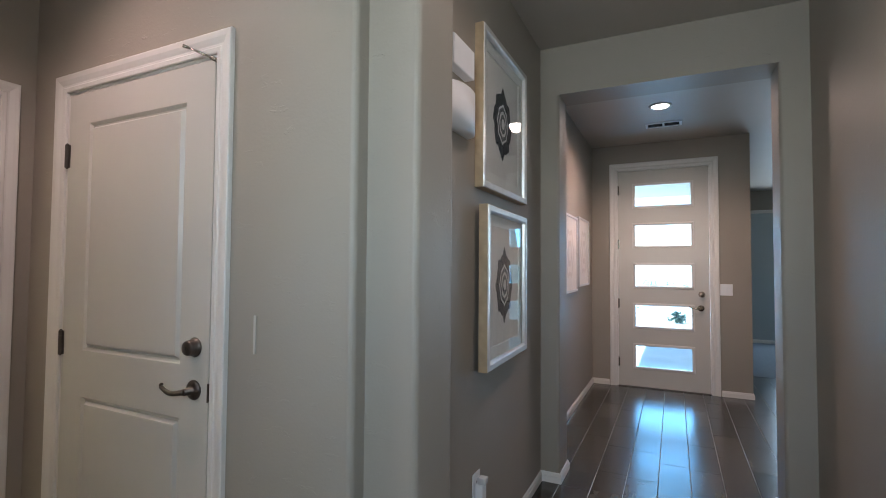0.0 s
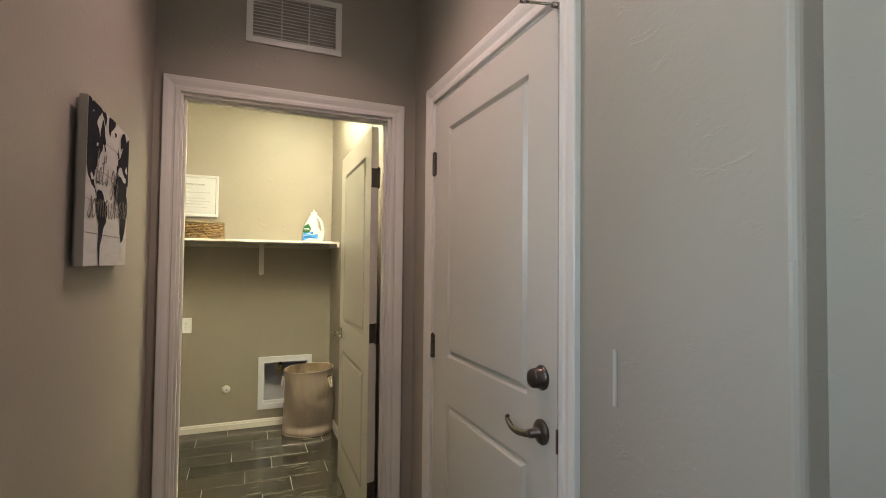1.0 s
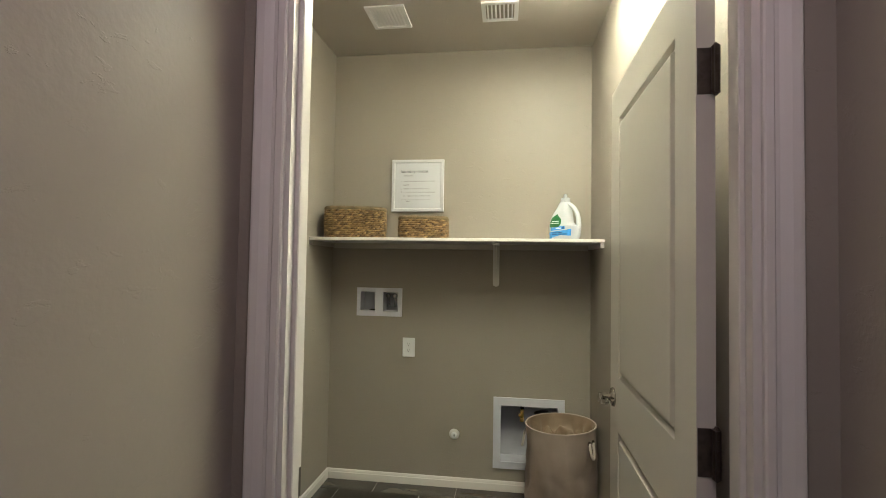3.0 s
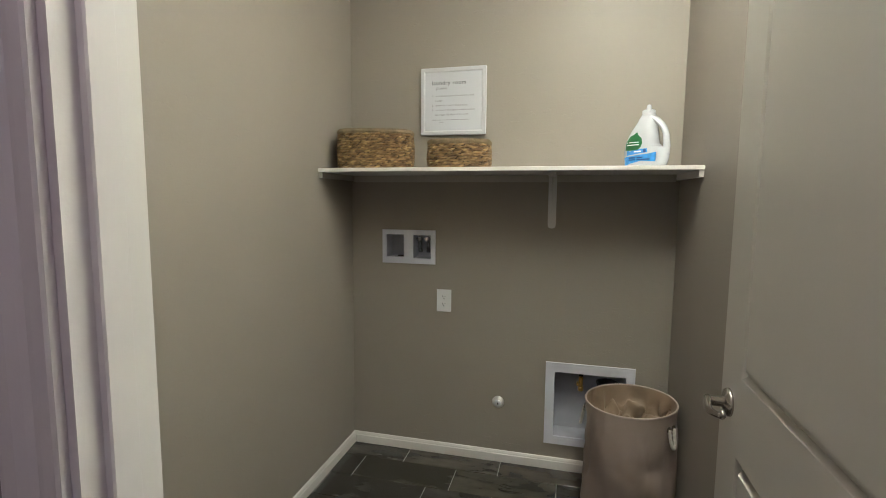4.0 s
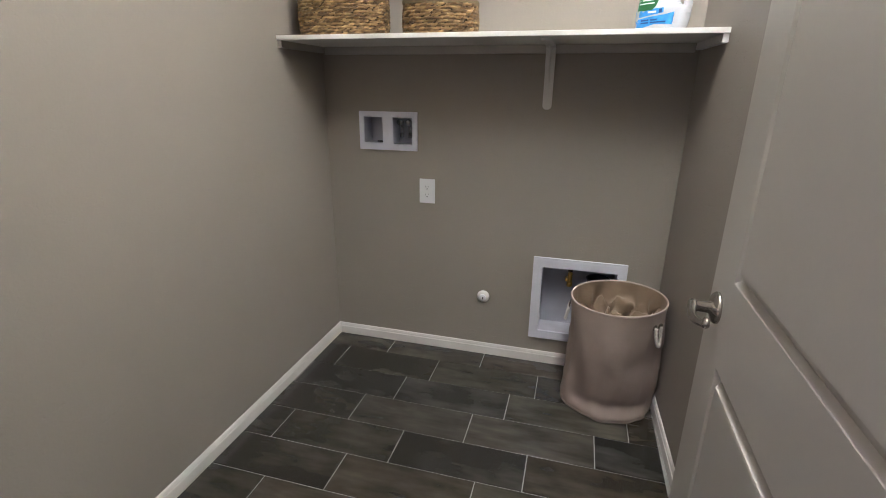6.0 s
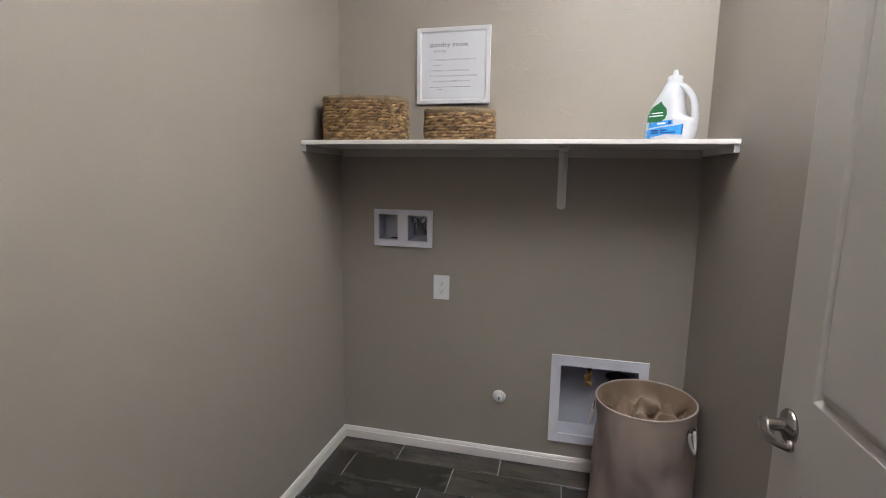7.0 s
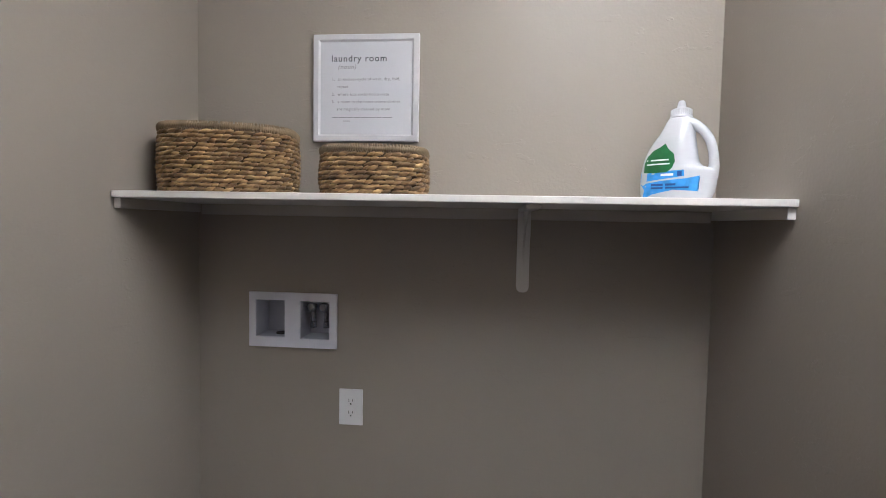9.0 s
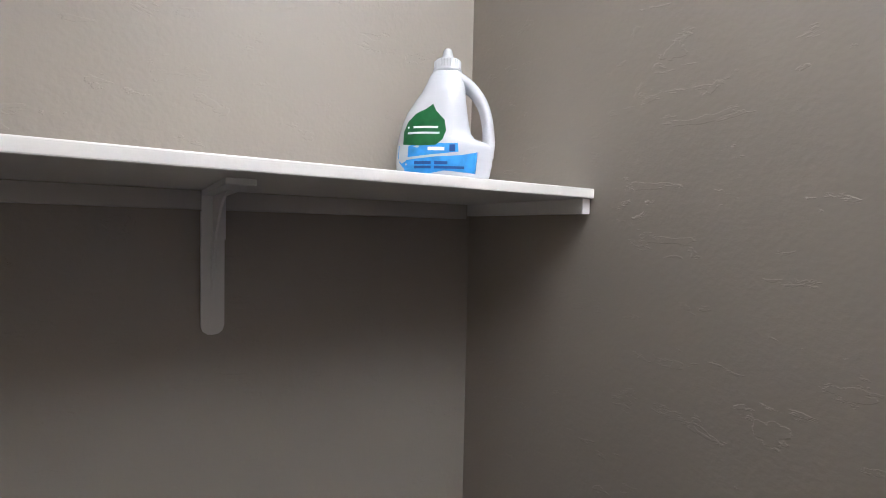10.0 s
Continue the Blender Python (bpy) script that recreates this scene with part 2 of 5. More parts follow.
BOARDE = mottled("board_edge", (0.36, 0.33, 0.30), 0.75, 0.12, 18.0)
SCRIPT = mottled("grey_script_paint", (0.125, 0.11, 0.097), 0.75, 0.15, 30.0)
LINEN = mottled("linen_mount", (0.66, 0.61, 0.58), 0.8, 0.06, 12.0, 0.0, 0.5, 500.0)
MOUNT = mottled("pale_mount", (0.74, 0.70, 0.67), 0.8, 0.04, 12.0)
SILVER = mottled("silver_frame", (0.62, 0.60, 0.58), 0.34, 0.08, 16.0, 0.55)
GOLDW = mottled("tan_frame_side", (0.42, 0.31, 0.19), 0.45, 0.15, 20.0, 0.0, 0.2, 120.0)
GREEN = mottled("green_label", (0.018, 0.13, 0.035), 0.35, 0.2, 60.0)
BLUE = mottled("blue_label", (0.06, 0.30, 0.75), 0.4, 0.25, 50.0)
NAVYL = mottled("navy_label", (0.02, 0.08, 0.30), 0.4, 0.1, 50.0)
WHITEL = mottled("white_label", (0.85, 0.87, 0.9), 0.4, 0.02, 50.0)
PANE = glass_material("clear_pane", 5.0, (0.94, 0.97, 0.97, 1))
LITEPANE = glass_material("tinted_lite_pane", 5.0, (0.74, 0.92, 1.0, 1))
FRONTGLASS = glass_material("picture_glass", 4.6)
LAMPGLOW = glow("lamp_diffuser", (1.0, 0.92, 0.58), 14.0)
CANGLOW = glow("can_diffuser", (1.0, 0.88, 0.76), 6.0)
PAVING = mottled("concrete_paving", (0.55, 0.53, 0.50), 0.85, 0.12, 3.0, 0.0, 0.4, 60.0)
EARTH = mottled("desert_ground", (0.48, 0.42, 0.34), 0.95, 0.2, 2.0, 0.0, 0.6, 30.0)
LEAFG = mottled("leaf_green", (0.055, 0.085, 0.060), 0.6, 0.3, 3.0)
# wall colour with the side room's bluish shade mixed in
COOLSHADE = wall_paint("wall_in_cool_shade", (0.40, 0.45, 0.47))
CARPET = mottled("grey_carpet", (0.13, 0.14, 0.15), 0.95, 0.1, 20.0, 0.0, 0.8, 400.0, 0.002)


# ---- mesh helpers ----
def finish(name, bm, mat, parent=None, label="", smooth=False):
    bmesh.ops.recalc_face_normals(bm, faces=bm.faces)
    me = bpy.data.meshes.new(name)
    bm.to_mesh(me)
    bm.free()
    for f in me.polygons:
        f.use_smooth = smooth
    me.materials.append(mat)
    ob = new(name, me)
    if parent is not None:
        ob.parent = parent
    if label:
        tagged(ob, label)
    return ob


def part(name, bm, mat, parent, label="", smooth=False):
    return finish(name, bm, mat, parent, label, smooth)


def root(name, place, label, category, group="", turn=0.0):
    e = new(name)
    e.empty_display_size = 0.05
    e.matrix_world = pose(*place, 0, 0, turn)
    return tagged(e, label, category, group)


def boxes(*specs, bevel=0.0, seg=2):
    """A bmesh of boxes, each (x0, x1, y0, y1, z0, z1)."""
    bm = bmesh.new()
    for x0, x1, y0, y1, z0, z1 in specs:
        r = bmesh.ops.create_cube(bm, size=1.0)
        for v in r["verts"]:
            v.co = ((x0 + x1) / 2 + v.co.x * (x1 - x0), (y0 + y1) / 2 + v.co.y * (y1 - y0), (z0 + z1) / 2 + v.co.z * (z1 - z0))
    if bevel:
        bmesh.ops.bevel(bm, geom=list(bm.edges), offset=bevel, segments=seg, profile=0.5, affect="EDGES")
    return bm


def cyl(bm, m, r0, r1, length, n=24, cap=True):
    """A cone or cylinder from the origin of m along its z."""
    bmesh.ops.create_cone(bm, cap_ends=cap, segments=n, radius1=r0, radius2=r1, depth=length, matrix=m @ Matrix.Translation((0, 0, length / 2)))
    return bm


def along(p, q):
    """A pose at p whose z points at q, and the distance."""
    d = Vector(q) - Vector(p)
    return Matrix.Translation(p) @ d.to_track_quat("Z", "Y").to_matrix().to_4x4(), d.length


def lathe(profile, m=Matrix(), n=32, closed=False):
    """Turned form: (radius, height) pairs round the z of m."""
    bm = bmesh.new()
    rings = []
    for r, z in profile:
        rings.append([bm.verts.new(m @ Vector((r * math.cos(2 * math.pi * k / n), r * math.sin(2 * math.pi * k / n), z))) for k in range(n)])
    for a, b in zip(rings, rings[1:]):
        for k in range(n):
            bm.faces.new((a[k], a[(k + 1) % n], b[(k + 1) % n], b[k]))
    if closed:
        for k in range(n):
            bm.faces.new((rings[-1][k], rings[-1][(k + 1) % n], rings[0][(k + 1) % n], rings[0][k]))
    else:
        for ring in (rings[0], rings[-1]):
            bm.faces.new(ring)
    return bm


def tube(points, radius, n=10, closed=False, bm=None):
    """A round tube along points; radius may be a number or a function of 0..1."""
    bm = bm or bmesh.new()
    pts = [Vector(p) for p in points]
    count = len(pts)
    up = Vector((0.13, 0.21, 0.97))
    rings = []
    for i, p in enumerate(pts):
        a, b = (pts[i - 1], pts[(i + 1) % count]) if closed else (pts[max(i - 1, 0)], pts[min(i + 1, count - 1)])
        d = (b - a).normalized()
        s = d.cross(up)
        s = s.normalized() if s.length > 1e-4 else Vector((1, 0, 0))
        u = s.cross(d)
        r = radius(i / max(count - 1, 1)) if callable(radius) else radius
        rings.append([bm.verts.new(p + r * (math.cos(2 * math.pi * k / n) * s + math.sin(2 * math.pi * k / n) * u)) for k in range(n)])
    pairs = list(zip(rings, rings[1:])) + ([(rings[-1], rings[0])] if closed else [])
    for a, b in pairs:
        for k in range(n):
            bm.faces.new((a[k], a[(k + 1) % n], b[(k + 1) % n], b[k]))
    if not closed:
        bm.faces.new(rings[0])
        bm.faces.new(rings[-1])
    return bm


def rounded(poly, radii, seg=6):
    """A plan polygon with its corners rounded."""
    out = []
    n = len(poly)
    for i, r in enumerate(radii):
        p, a, b = Vector(poly[i]), Vector(poly[i - 1]), Vector(poly[(i + 1) % n])
        if r <= 0:
            out.append(tuple(p))
            continue
        u, v = (a - p).normalized(), (b - p).normalized()
        half = u.angle(v) / 2
        t = r / math.tan(half)
        c = p + (u + v).normalized() * (r / math.sin(half))
        s, e = p + u * t - c, p + v * t - c
        for k in range(seg + 1):
            w = s.lerp(e, k / seg)
            out.append(tuple(c + w.normalized() * r))
    return out


def prism(poly, z0, z1):
    bm = bmesh.new()
    lo = [bm.verts.new((x, y, z0)) for x, y in poly]
    hi = [bm.verts.new((x, y, z1)) for x, y in poly]
    for i in range(len(poly)):
        j = (i + 1) % len(poly)
        bm.faces.new((lo[i], lo[j], hi[j], hi[i]))
    bm.faces.new(lo)
    bm.faces.new(hi)
    return bm


def slab(axis, p0, p1, u, z, holes=()):
    """A wall: thickness p0..p1 on axis, u and z ranges on the others, with holes (u0, u1, z0, z1) cut right through."""
    us = sorted({*u, *(h[0] for h in holes), *(h[1] for h in holes)})
    zs = sorted({*z, *(h[2] for h in holes), *(h[3] for h in holes)})
    us = [a for a in us if u[0] <= a <= u[1]]
    zs = [a for a in zs if z[0] <= a <= z[1]]
    bm = bmesh.new()
    made = {}

    def vert(p, a, c):
        key = (round(p, 5), round(a, 5), round(c, 5))
        if key not in made:
            made[key] = bm.verts.new((p, a, c) if axis == "x" else (a, p, c) if axis == "y" else (a, c, p))
        return made[key]

    def solid(i, j):
        if not (0 <= i < len(us) - 1 and 0 <= j < len(zs) - 1):
            return False
        a, c = (us[i] + us[i + 1]) / 2, (zs[j] + zs[j + 1]) / 2
        return not any(h[0] < a < h[1] and h[2] < c < h[3] for h in holes)

    for i in range(len(us) - 1):
        for j in range(len(zs) - 1):
            if not solid(i, j):
                continue
            a0, a1, c0, c1 = us[i], us[i + 1], zs[j], zs[j + 1]
            for p in (p0, p1):
                bm.faces.new((vert(p, a0, c0), vert(p, a1, c0), vert(p, a1, c1), vert(p, a0, c1)))
            for di, dj, e in ((-1, 0, ((a0, c0), (a0, c1))), (1, 0, ((a1, c0), (a1, c1))), (0, -1, ((a0, c0), (a1, c0))), (0, 1, ((a0, c1), (a1, c1)))):
                if not solid(i + di, j + dj):
                    (ea, ec), (fa, fc) = e
                    bm.faces.new((vert(p0, ea, ec), vert(p0, fa, fc), vert(p1, fa, fc), vert(p1, ea, ec)))
    return bm


def structure(name, bm, mat, label, category="wall", smooth=False):
    return tagged(finish(name, bm, mat, None, "", smooth), label, category, "", "structure")


CASING = ((0.006, 0.0), (0.006, 0.009), (0.010, 0.0115), (0.024, 0.0125), (0.028, 0.0095), (0.036, 0.0095), (0.044, 0.0125), (0.056, 0.0165), (0.070, 0.0185), (0.075, 0.0185), (0.078, 0.015), (0.078, 0.0))


def casing(axis, face, out, u0, u1, top, bottom=0.0, scale=1.0):
    """Moulded trim on three sides of an opening: on the plane face, proud towards out."""
    bm = bmesh.new()
    rows = []
    for w, h in CASING:
        w *= scale
        row = []
        for a, c in ((u0 - w, bottom), (u0 - w, top + w), (u1 + w, top + w), (u1 + w, bottom)):
            p = face + out * h
            row.append(bm.verts.new((p, a, c) if axis == "x" else (a, p, c)))
        rows.append(row)
    for a, b in zip(rows, rows[1:]):
        for k in range(3):
            bm.faces.new((a[k], a[k + 1], b[k + 1], b[k]))
    return bm


BASE = ((0.0, 0.0), (0.012, 0.0), (0.012, 0.038), (0.0115, 0.042), (0.0085, 0.0445), (0.0085, 0.0480), (0.0065, 0.054), (0.0035, 0.0595), (0.0, 0.061))


def baseboard(path):
    """Moulded skirting along a plan line; the room lies to the left of its course."""
    bm = bmesh.new()
    pts = [Vector(p) for p in path]
    rows = []
    for i, p in enumerate(pts):
        dirs = []
        if i > 0:
            dirs.append((p - pts[i - 1]).normalized())
        if i < len(pts) - 1:
            dirs.append((pts[i + 1] - p).normalized())
        normals = [Vector((-d.y, d.x)) for d in dirs]
        m = sum(normals, Vector((0, 0))).normalized()
        m /= max(m.dot(normals[0]), 0.3)
        rows.append([bm.verts.new((p.x + m.x * h, p.y + m.y * h, z)) for h, z in BASE])
    for a, b in zip(rows, rows[1:]):
        for k in range(len(BASE) - 1):
            bm.faces.new((a[k], a[k + 1], b[k + 1], b[k]))
    for row in (rows[0], rows[-1]):
        bm.faces.new(row)
    return bm


# ---- structure ----
XB, XF, XH = -4.493, -2.470, -2.380      # laundry back wall, door wall inside and outside
YL, YR, YE = -0.532, 1.106, 1.130        # laundry side walls, the north one out of square
YA, YG = 0.074, 1.160                    # side hall: picture wall and door wall
XP, XR = -0.624, 0.790                   # hall: picture wall and blank wall
YD = 5.875                               # front door wall
YN = 10.30                               # far wall of the side room
TOP = 2.74

structure("wall_laundry_back", slab("x", XB - 0.12, XB, (YL - 0.12, YR + 0.12), (0, TOP), [(-0.333, -0.229, 1.070, 1.199), (-0.184, -0.079, 1.066, 1.198), (0.570, 0.920, 0.176, 0.524)]), WALL, "greige painted plaster wall with recessed utility boxes")
structure("wall_laundry_south", slab("y", YL - 0.12, YL, (XB, XF), (0, TOP)), WALL, "greige painted plaster wall with soft orange-peel texture")
structure("wall_laundry_north", prism([(XB, YR), (-3.50, YE), (XF, YE), (XF, YE + 0.12), (XB, YE + 0.12)], 0, TOP), WALL, "greige painted plaster wall with trowelled texture")
structure("wall_laundry_door", slab("x", XF, XH, (YL - 0.12, YG + 0.12), (0, TOP), [(0.163, 1.043, 0, 2.042)]), WALL, "greige painted wall around the laundry doorway")
structure("wall_side_hall_south", prism(rounded([(XH, YA), (XH, YA - 0.12), (-0.78, YA - 0.12), (-0.78, -0.82), (-0.66, -0.82), (-0.66, YA)], [0, 0, 0, 0, 0, 0.02]), 0, TOP), WALL, "taupe-lit painted wall with a rounded corner")
structure("wall_side_hall_north", slab("y", YG, YG + 0.12, (XH, -0.72), (0, TOP), [(-2.118, -1.220, 0, 2.045)]), WALL, "greige painted wall around the panelled door")
structure("wall_hall_pier", prism(rounded([(-0.72, YG), (-0.664, YG), (-0.664, 1.222), (-0.495, 1.222), (-0.495, 1.460), (XP, 1.460), (-0.76, 1.460), (-0.76, YG + 0.12), (-0.72, YG + 0.12)], [0, 0.019, 0, 0.019, 0.019, 0, 0, 0, 0]), 0, TOP), WALL, "painted wall pier with stepped bullnose corners")
structure("wall_hall_west", slab("x", XP - 0.12, XP, (1.460, 3.09), (0, TOP)), WALL, "greige painted hall wall hung with framed prints")
structure("wall_portal_west", prism(rounded([(-0.76, 3.09), (-0.505, 3.09), (-0.505, 3.33), (-0.76, 3.33)], [0, 0.019, 0.019, 0]), 0, 2.432), WALL, "painted portal pier with bullnose corners")
structure("wall_portal_east", prism(rounded([(0.91, 3.33), (0.652, 3.33), (0.652, 3.09), (0.91, 3.09)], [0, 0.019, 0.019, 0]), 0, 2.432), WALL, "painted portal pier with bullnose corners")
structure("wall_portal_header", slab("y", 3.09, 3.33, (-0.76, 0.91), (2.432, TOP)), WALL, "painted dropped header above the portal")
structure("wall_hall_east", slab("x", XR, XR + 0.12, (-0.82, 3.09), (0, TOP)), WALL, "blank greige painted hall wall")
# unseen end wall, added and placed to shape the daylight from the south
structure("wall_hall_south", slab("y", -0.82, -0.70, (-0.66, XR), (0, TOP), [(-0.57, 0.70, 1.36, 2.40)]), WALL, "unseen painted end wall added with a high opening for daylight")
structure("wall_entry_west", slab("x", -0.84, -0.718, (3.33, YD), (0, TOP)), WALL, "greige painted entry wall with framed panels")
structure("wall_entry_front", slab("y", YD, YD + 0.14, (-0.84, 0.862), (0, TOP), [(-0.452, 0.508, 0, 2.458)]), WALL, "painted front wall around the glazed entrance door")
structure("wall_side_room_west", slab("x", 0.742, 0.862, (YD + 0.14, YN), (0, TOP)), WALL, "painted side room wall")
# one wall split at the rail: lamplight above and cool shade below are colours
structure("wall_side_room_upper", slab("y", YN, YN + 0.12, (0.742, 4.2), (2.355, TOP)), WALL, "greige painted side room wall above the rail")
structure("wall_side_room_north", slab("y", YN, YN + 0.12, (0.742, 4.2), (0, 2.355), [(1.95, 3.45, 0.7, 2.3)]), COOLSHADE, "side room wall with a window opening, cool shade put into its colour")
structure("wall_side_room_east", slab("x", 4.2, 4.32, (3.33, YN + 0.12), (0, TOP)), WALL, "painted side room wall")
structure("wall_side_room_south", slab("y", 3.21, 3.33, (0.91, 4.32), (0, TOP)), WALL, "painted side room wall")
structure("picture_rail", boxes((0.862, 1.94, YN - 0.02, YN, 2.325, 2.385), bevel=0.003), TRIM, "white moulded rail on the side room wall", "trim")

structure("ceiling_laundry", boxes((XB - 0.12, XF + 0.001, YL - 0.12, YR + 0.12, TOP, TOP + 0.1)), CEIL, "pale textured laundry ceiling", "ceiling")
structure("ceiling_hall", boxes((XF + 0.001, 4.32, -0.82, YN + 0.12, TOP, TOP + 0.1)), CEIL, "pale textured hall ceiling", "ceiling")

BOARDS = [
    [(XB, YR), (XB, YL), (XF, YL), (XF, 0.104)],
    [(XF - 0.004, YE), (-3.50, YE), (XB, YR)],
    [(XH, YA), (-0.66, YA), (-0.66, -0.70)],
    [(XH, YG), (-2.118 - 0.078, YG)][::-1],
    [(-1.142, YG), (-0.664, YG), (-0.664, 1.222), (-0.495, 1.222), (-0.495, 1.460), (XP, 1.460), (XP, 3.09), (-0.505, 3.09), (-0.505, 3.33), (-0.718, 3.33), (-0.718, YD), (-0.530, YD)][::-1],
    [(0.586, YD), (0.862, YD), (0.862, YN), (4.2, YN)][::-1],
    [(XR, -0.70), (XR, 3.09), (0.652, 3.09), (0.652, 3.33), (0.91, 3.33)],
]
for line in BOARDS:
    structure("baseboard", baseboard(line), TRIM, "white moulded skirting board along the wall", "baseboard")

# ground and distance outside
structure("ground", boxes((-400, 400, -400, 400, -0.30, -0.16)), EARTH, "pale desert ground reaching the horizon", "ground")
structure("porch_paving", boxes((-4.0, 0.7, YD + 0.14, 10.4, -0.16, -0.03)), PAVING, "pale concrete porch paving outside the door", "pavement")
structure("side_room_carpet", boxes((0.862, 4.2, 7.12, YN, -0.05, 0.004)), CARPET, "cool grey carpet in the side room", "floor")


# ---- doors ----
def panel_leaf(width, height, thick, panels):
    """A moulded panel door lying in the x-z plane, hinge edge at x = 0, faces at y = 0 and y = thick."""
    bm = bmesh.new()
    xs = [0.0, panels[0][0], panels[0][1], width]
    zs = [0.006] + [z for p in panels for z in p[2:]] + [height]
    for y, s in ((0.0, 1), (thick, -1)):
        for i in range(3):
            for j in range(len(zs) - 1):
                if i == 1 and j % 2 == 1:
                    continue
                bm.faces.new([bm.verts.new((a, y, c)) for a, c in ((xs[i], zs[j]), (xs[i + 1], zs[j]), (xs[i + 1], zs[j + 1]), (xs[i], zs[j + 1]))])
        for x0, x1, z0, z1 in panels:
            rings = []
            for inset, depth in ((0, 0), (0.002, 0.0010), (0.011, 0.0100), (0.018, 0.0102), (0.027, -0.0012), (0.032, -0.0018)):
                rings.append([bm.verts.new((a, y + s * depth, c)) for a, c in ((x0 + inset, z0 + inset), (x1 - inset, z0 + inset), (x1 - inset, z1 - inset), (x0 + inset, z1 - inset))])
            for a, b in zip(rings, rings[1:]):
                for k in range(4):
                    bm.faces.new((a[k], a[(k + 1) % 4], b[(k + 1) % 4], b[k]))
            bm.faces.new(rings[-1])
    for a, b in (((0, 0.006), (width, 0.006)), ((width, 0.006), (width, height)), ((width, height), (0, height)), ((0, height), (0, 0.006))):
        bm.faces.new([bm.verts.new(c) for c in ((a[0], 0, a[1]), (b[0], 0, b[1]), (b[0], thick, b[1]), (a[0], thick, a[1]))])
    bmesh.ops.remove_doubles(bm, verts=bm.verts, dist=1e-5)
    return bm


def hinge_knuckle(z, r=0.0082, h=0.095):
    bm = boxes((-0.013, 0.013, r * 0.45, r * 0.45 + 0.0022, z - h / 2, z + h / 2))
    for k in range(5):
        cyl(bm, Matrix.Translation((0, 0, z - h / 2 + k * h / 5)), r, r, h / 5 - 0.0005, 14)
    cyl(bm, Matrix.Translation((0, 0, z + h / 2)), r * 0.8, r * 0.3, 0.006, 12)
    cyl(bm, Matrix.Translation((0, 0, z - h / 2 - 0.005)), r * 0.3, r * 0.8, 0.005, 12)
    return bm


def lever_set(parent, place, out, reach, mat, word, drop=0.007):
    """A round rose with a curved lever: place on the door, out along y, reach along x."""
    x, y, z = place
    facing = Matrix.Translation((x, y, z)) @ Matrix.Rotation(radians(90 * out), 4, "X").inverted()
    rose = part("rose", lathe(((0.001, 0.0), (0.033, 0.0), (0.0335, 0.004), (0.030, 0.009), (0.019, 0.013), (0.0125, 0.016), (0.0115, 0.040), (0.001, 0.041)), facing), mat, parent, word + " rose of the door handle", True)
    pts = []
    for k in range(15):
        t = k / 14
        pts.append((x + reach * (-0.008 + 0.112 * t), y + out * (0.044 + 0.010 * math.sin(math.pi * t)), z + 0.003 - drop * math.sin(1.15 * math.pi * t)))
    tip = Vector(pts[-1])
    for k in range(1, 7):
        a = k / 6 * 3.6
        pts.append(tip + Vector((reach * 0.005 * math.sin(a), 0, 0.005 * (1 - math.cos(a)))))
    part("lever", tube(pts, lambda t: 0.0098 - 0.0042 * t, 10), mat, parent, word + " curved lever handle", True)
    return rose


def bolt_set(parent, place, out, mat):
    x, y, z = place
    facing = Matrix.Translation((x, y, z)) @ Matrix.Rotation(radians(90 * out), 4, "X").inverted()
    part("deadbolt", lathe(((0.001, 0.0), (0.032, 0.0), (0.033, 0.004), (0.029, 0.008), (0.0265, 0.010), (0.025, 0.030), (0.0225, 0.034), (0.001, 0.035)), facing), mat, parent, "round dark deadbolt cylinder", True)
    return part("keyhole", boxes((x - 0.0015, x + 0.0015, y + out * 0.0345 - 0.001, y + out * 0.0345 + 0.001, z - 0.006, z + 0.006)), DARK, parent)


# closed two-panel door in the side hall
GX0, GX1 = -2.100, -1.238
door = root("door_1", (GX0, YG - 0.002, 0), "closed white two-panel interior door with bronze lever", "door")
tagged(door, kind="structure")
GW = GX1 - GX0
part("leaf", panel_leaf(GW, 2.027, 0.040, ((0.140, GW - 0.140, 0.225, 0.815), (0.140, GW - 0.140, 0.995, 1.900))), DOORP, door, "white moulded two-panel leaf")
part("jamb", boxes((-0.018, -0.003, 0.002, 0.118, 0, 2.0455), (GW + 0.003, GW + 0.018, 0.002, 0.118, 0, 2.0455), (-0.003, GW + 0.003, 0.002, 0.118, 2.030, 2.0455), bevel=0.0012, seg=1), TRIM, door)
part("casing", casing("y", 0.002, -1, -0.009, GW + 0.009, 2.036), TRIM, door, "white moulded casing")
part("threshold", boxes((-0.003, GW + 0.003, 0.0, 0.118, 0.0005, 0.005)), BRONZE, door)
for z in (0.255, 1.017, 1.777):
    h = part("hinge", hinge_knuckle(z), BRONZE, door, "dark bronze door hinge")
    h.location = (-0.0015, -0.006, 0)
lever_set(door, (GW - 0.066, 0.0, 0.918), -1, -1, BRONZE, "dark bronze")
bolt_set(door, (GW - 0.066, 0.0, 1.060), -1, BRONZE)
part("latch_plate", boxes((GW - 0.0012, GW + 0.0035, -0.0035, 0.02, 0.885, 0.945)), BRONZE, door)
stop = bmesh.new()
m, d = along((GW + 0.004, -0.004, 2.024), (GW - 0.055, -0.066, 2.050))
cyl(stop, m, 0.0042, 0.0036, d, 12)
m, d = along((GW + 0.010, 0.000, 2.020), (GW - 0.006, -0.014, 2.028))
cyl(stop, m, 0.0085, 0.0075, d, 14)
m, d = along((GW - 0.052, -0.063, 2.0487), (GW - 0.064, -0.075, 2.0535))
cyl(stop, m, 0.0055, 0.0055, d, 14)
part("door_stop", stop, NICKEL, door, "thin metal door stop rod", True)

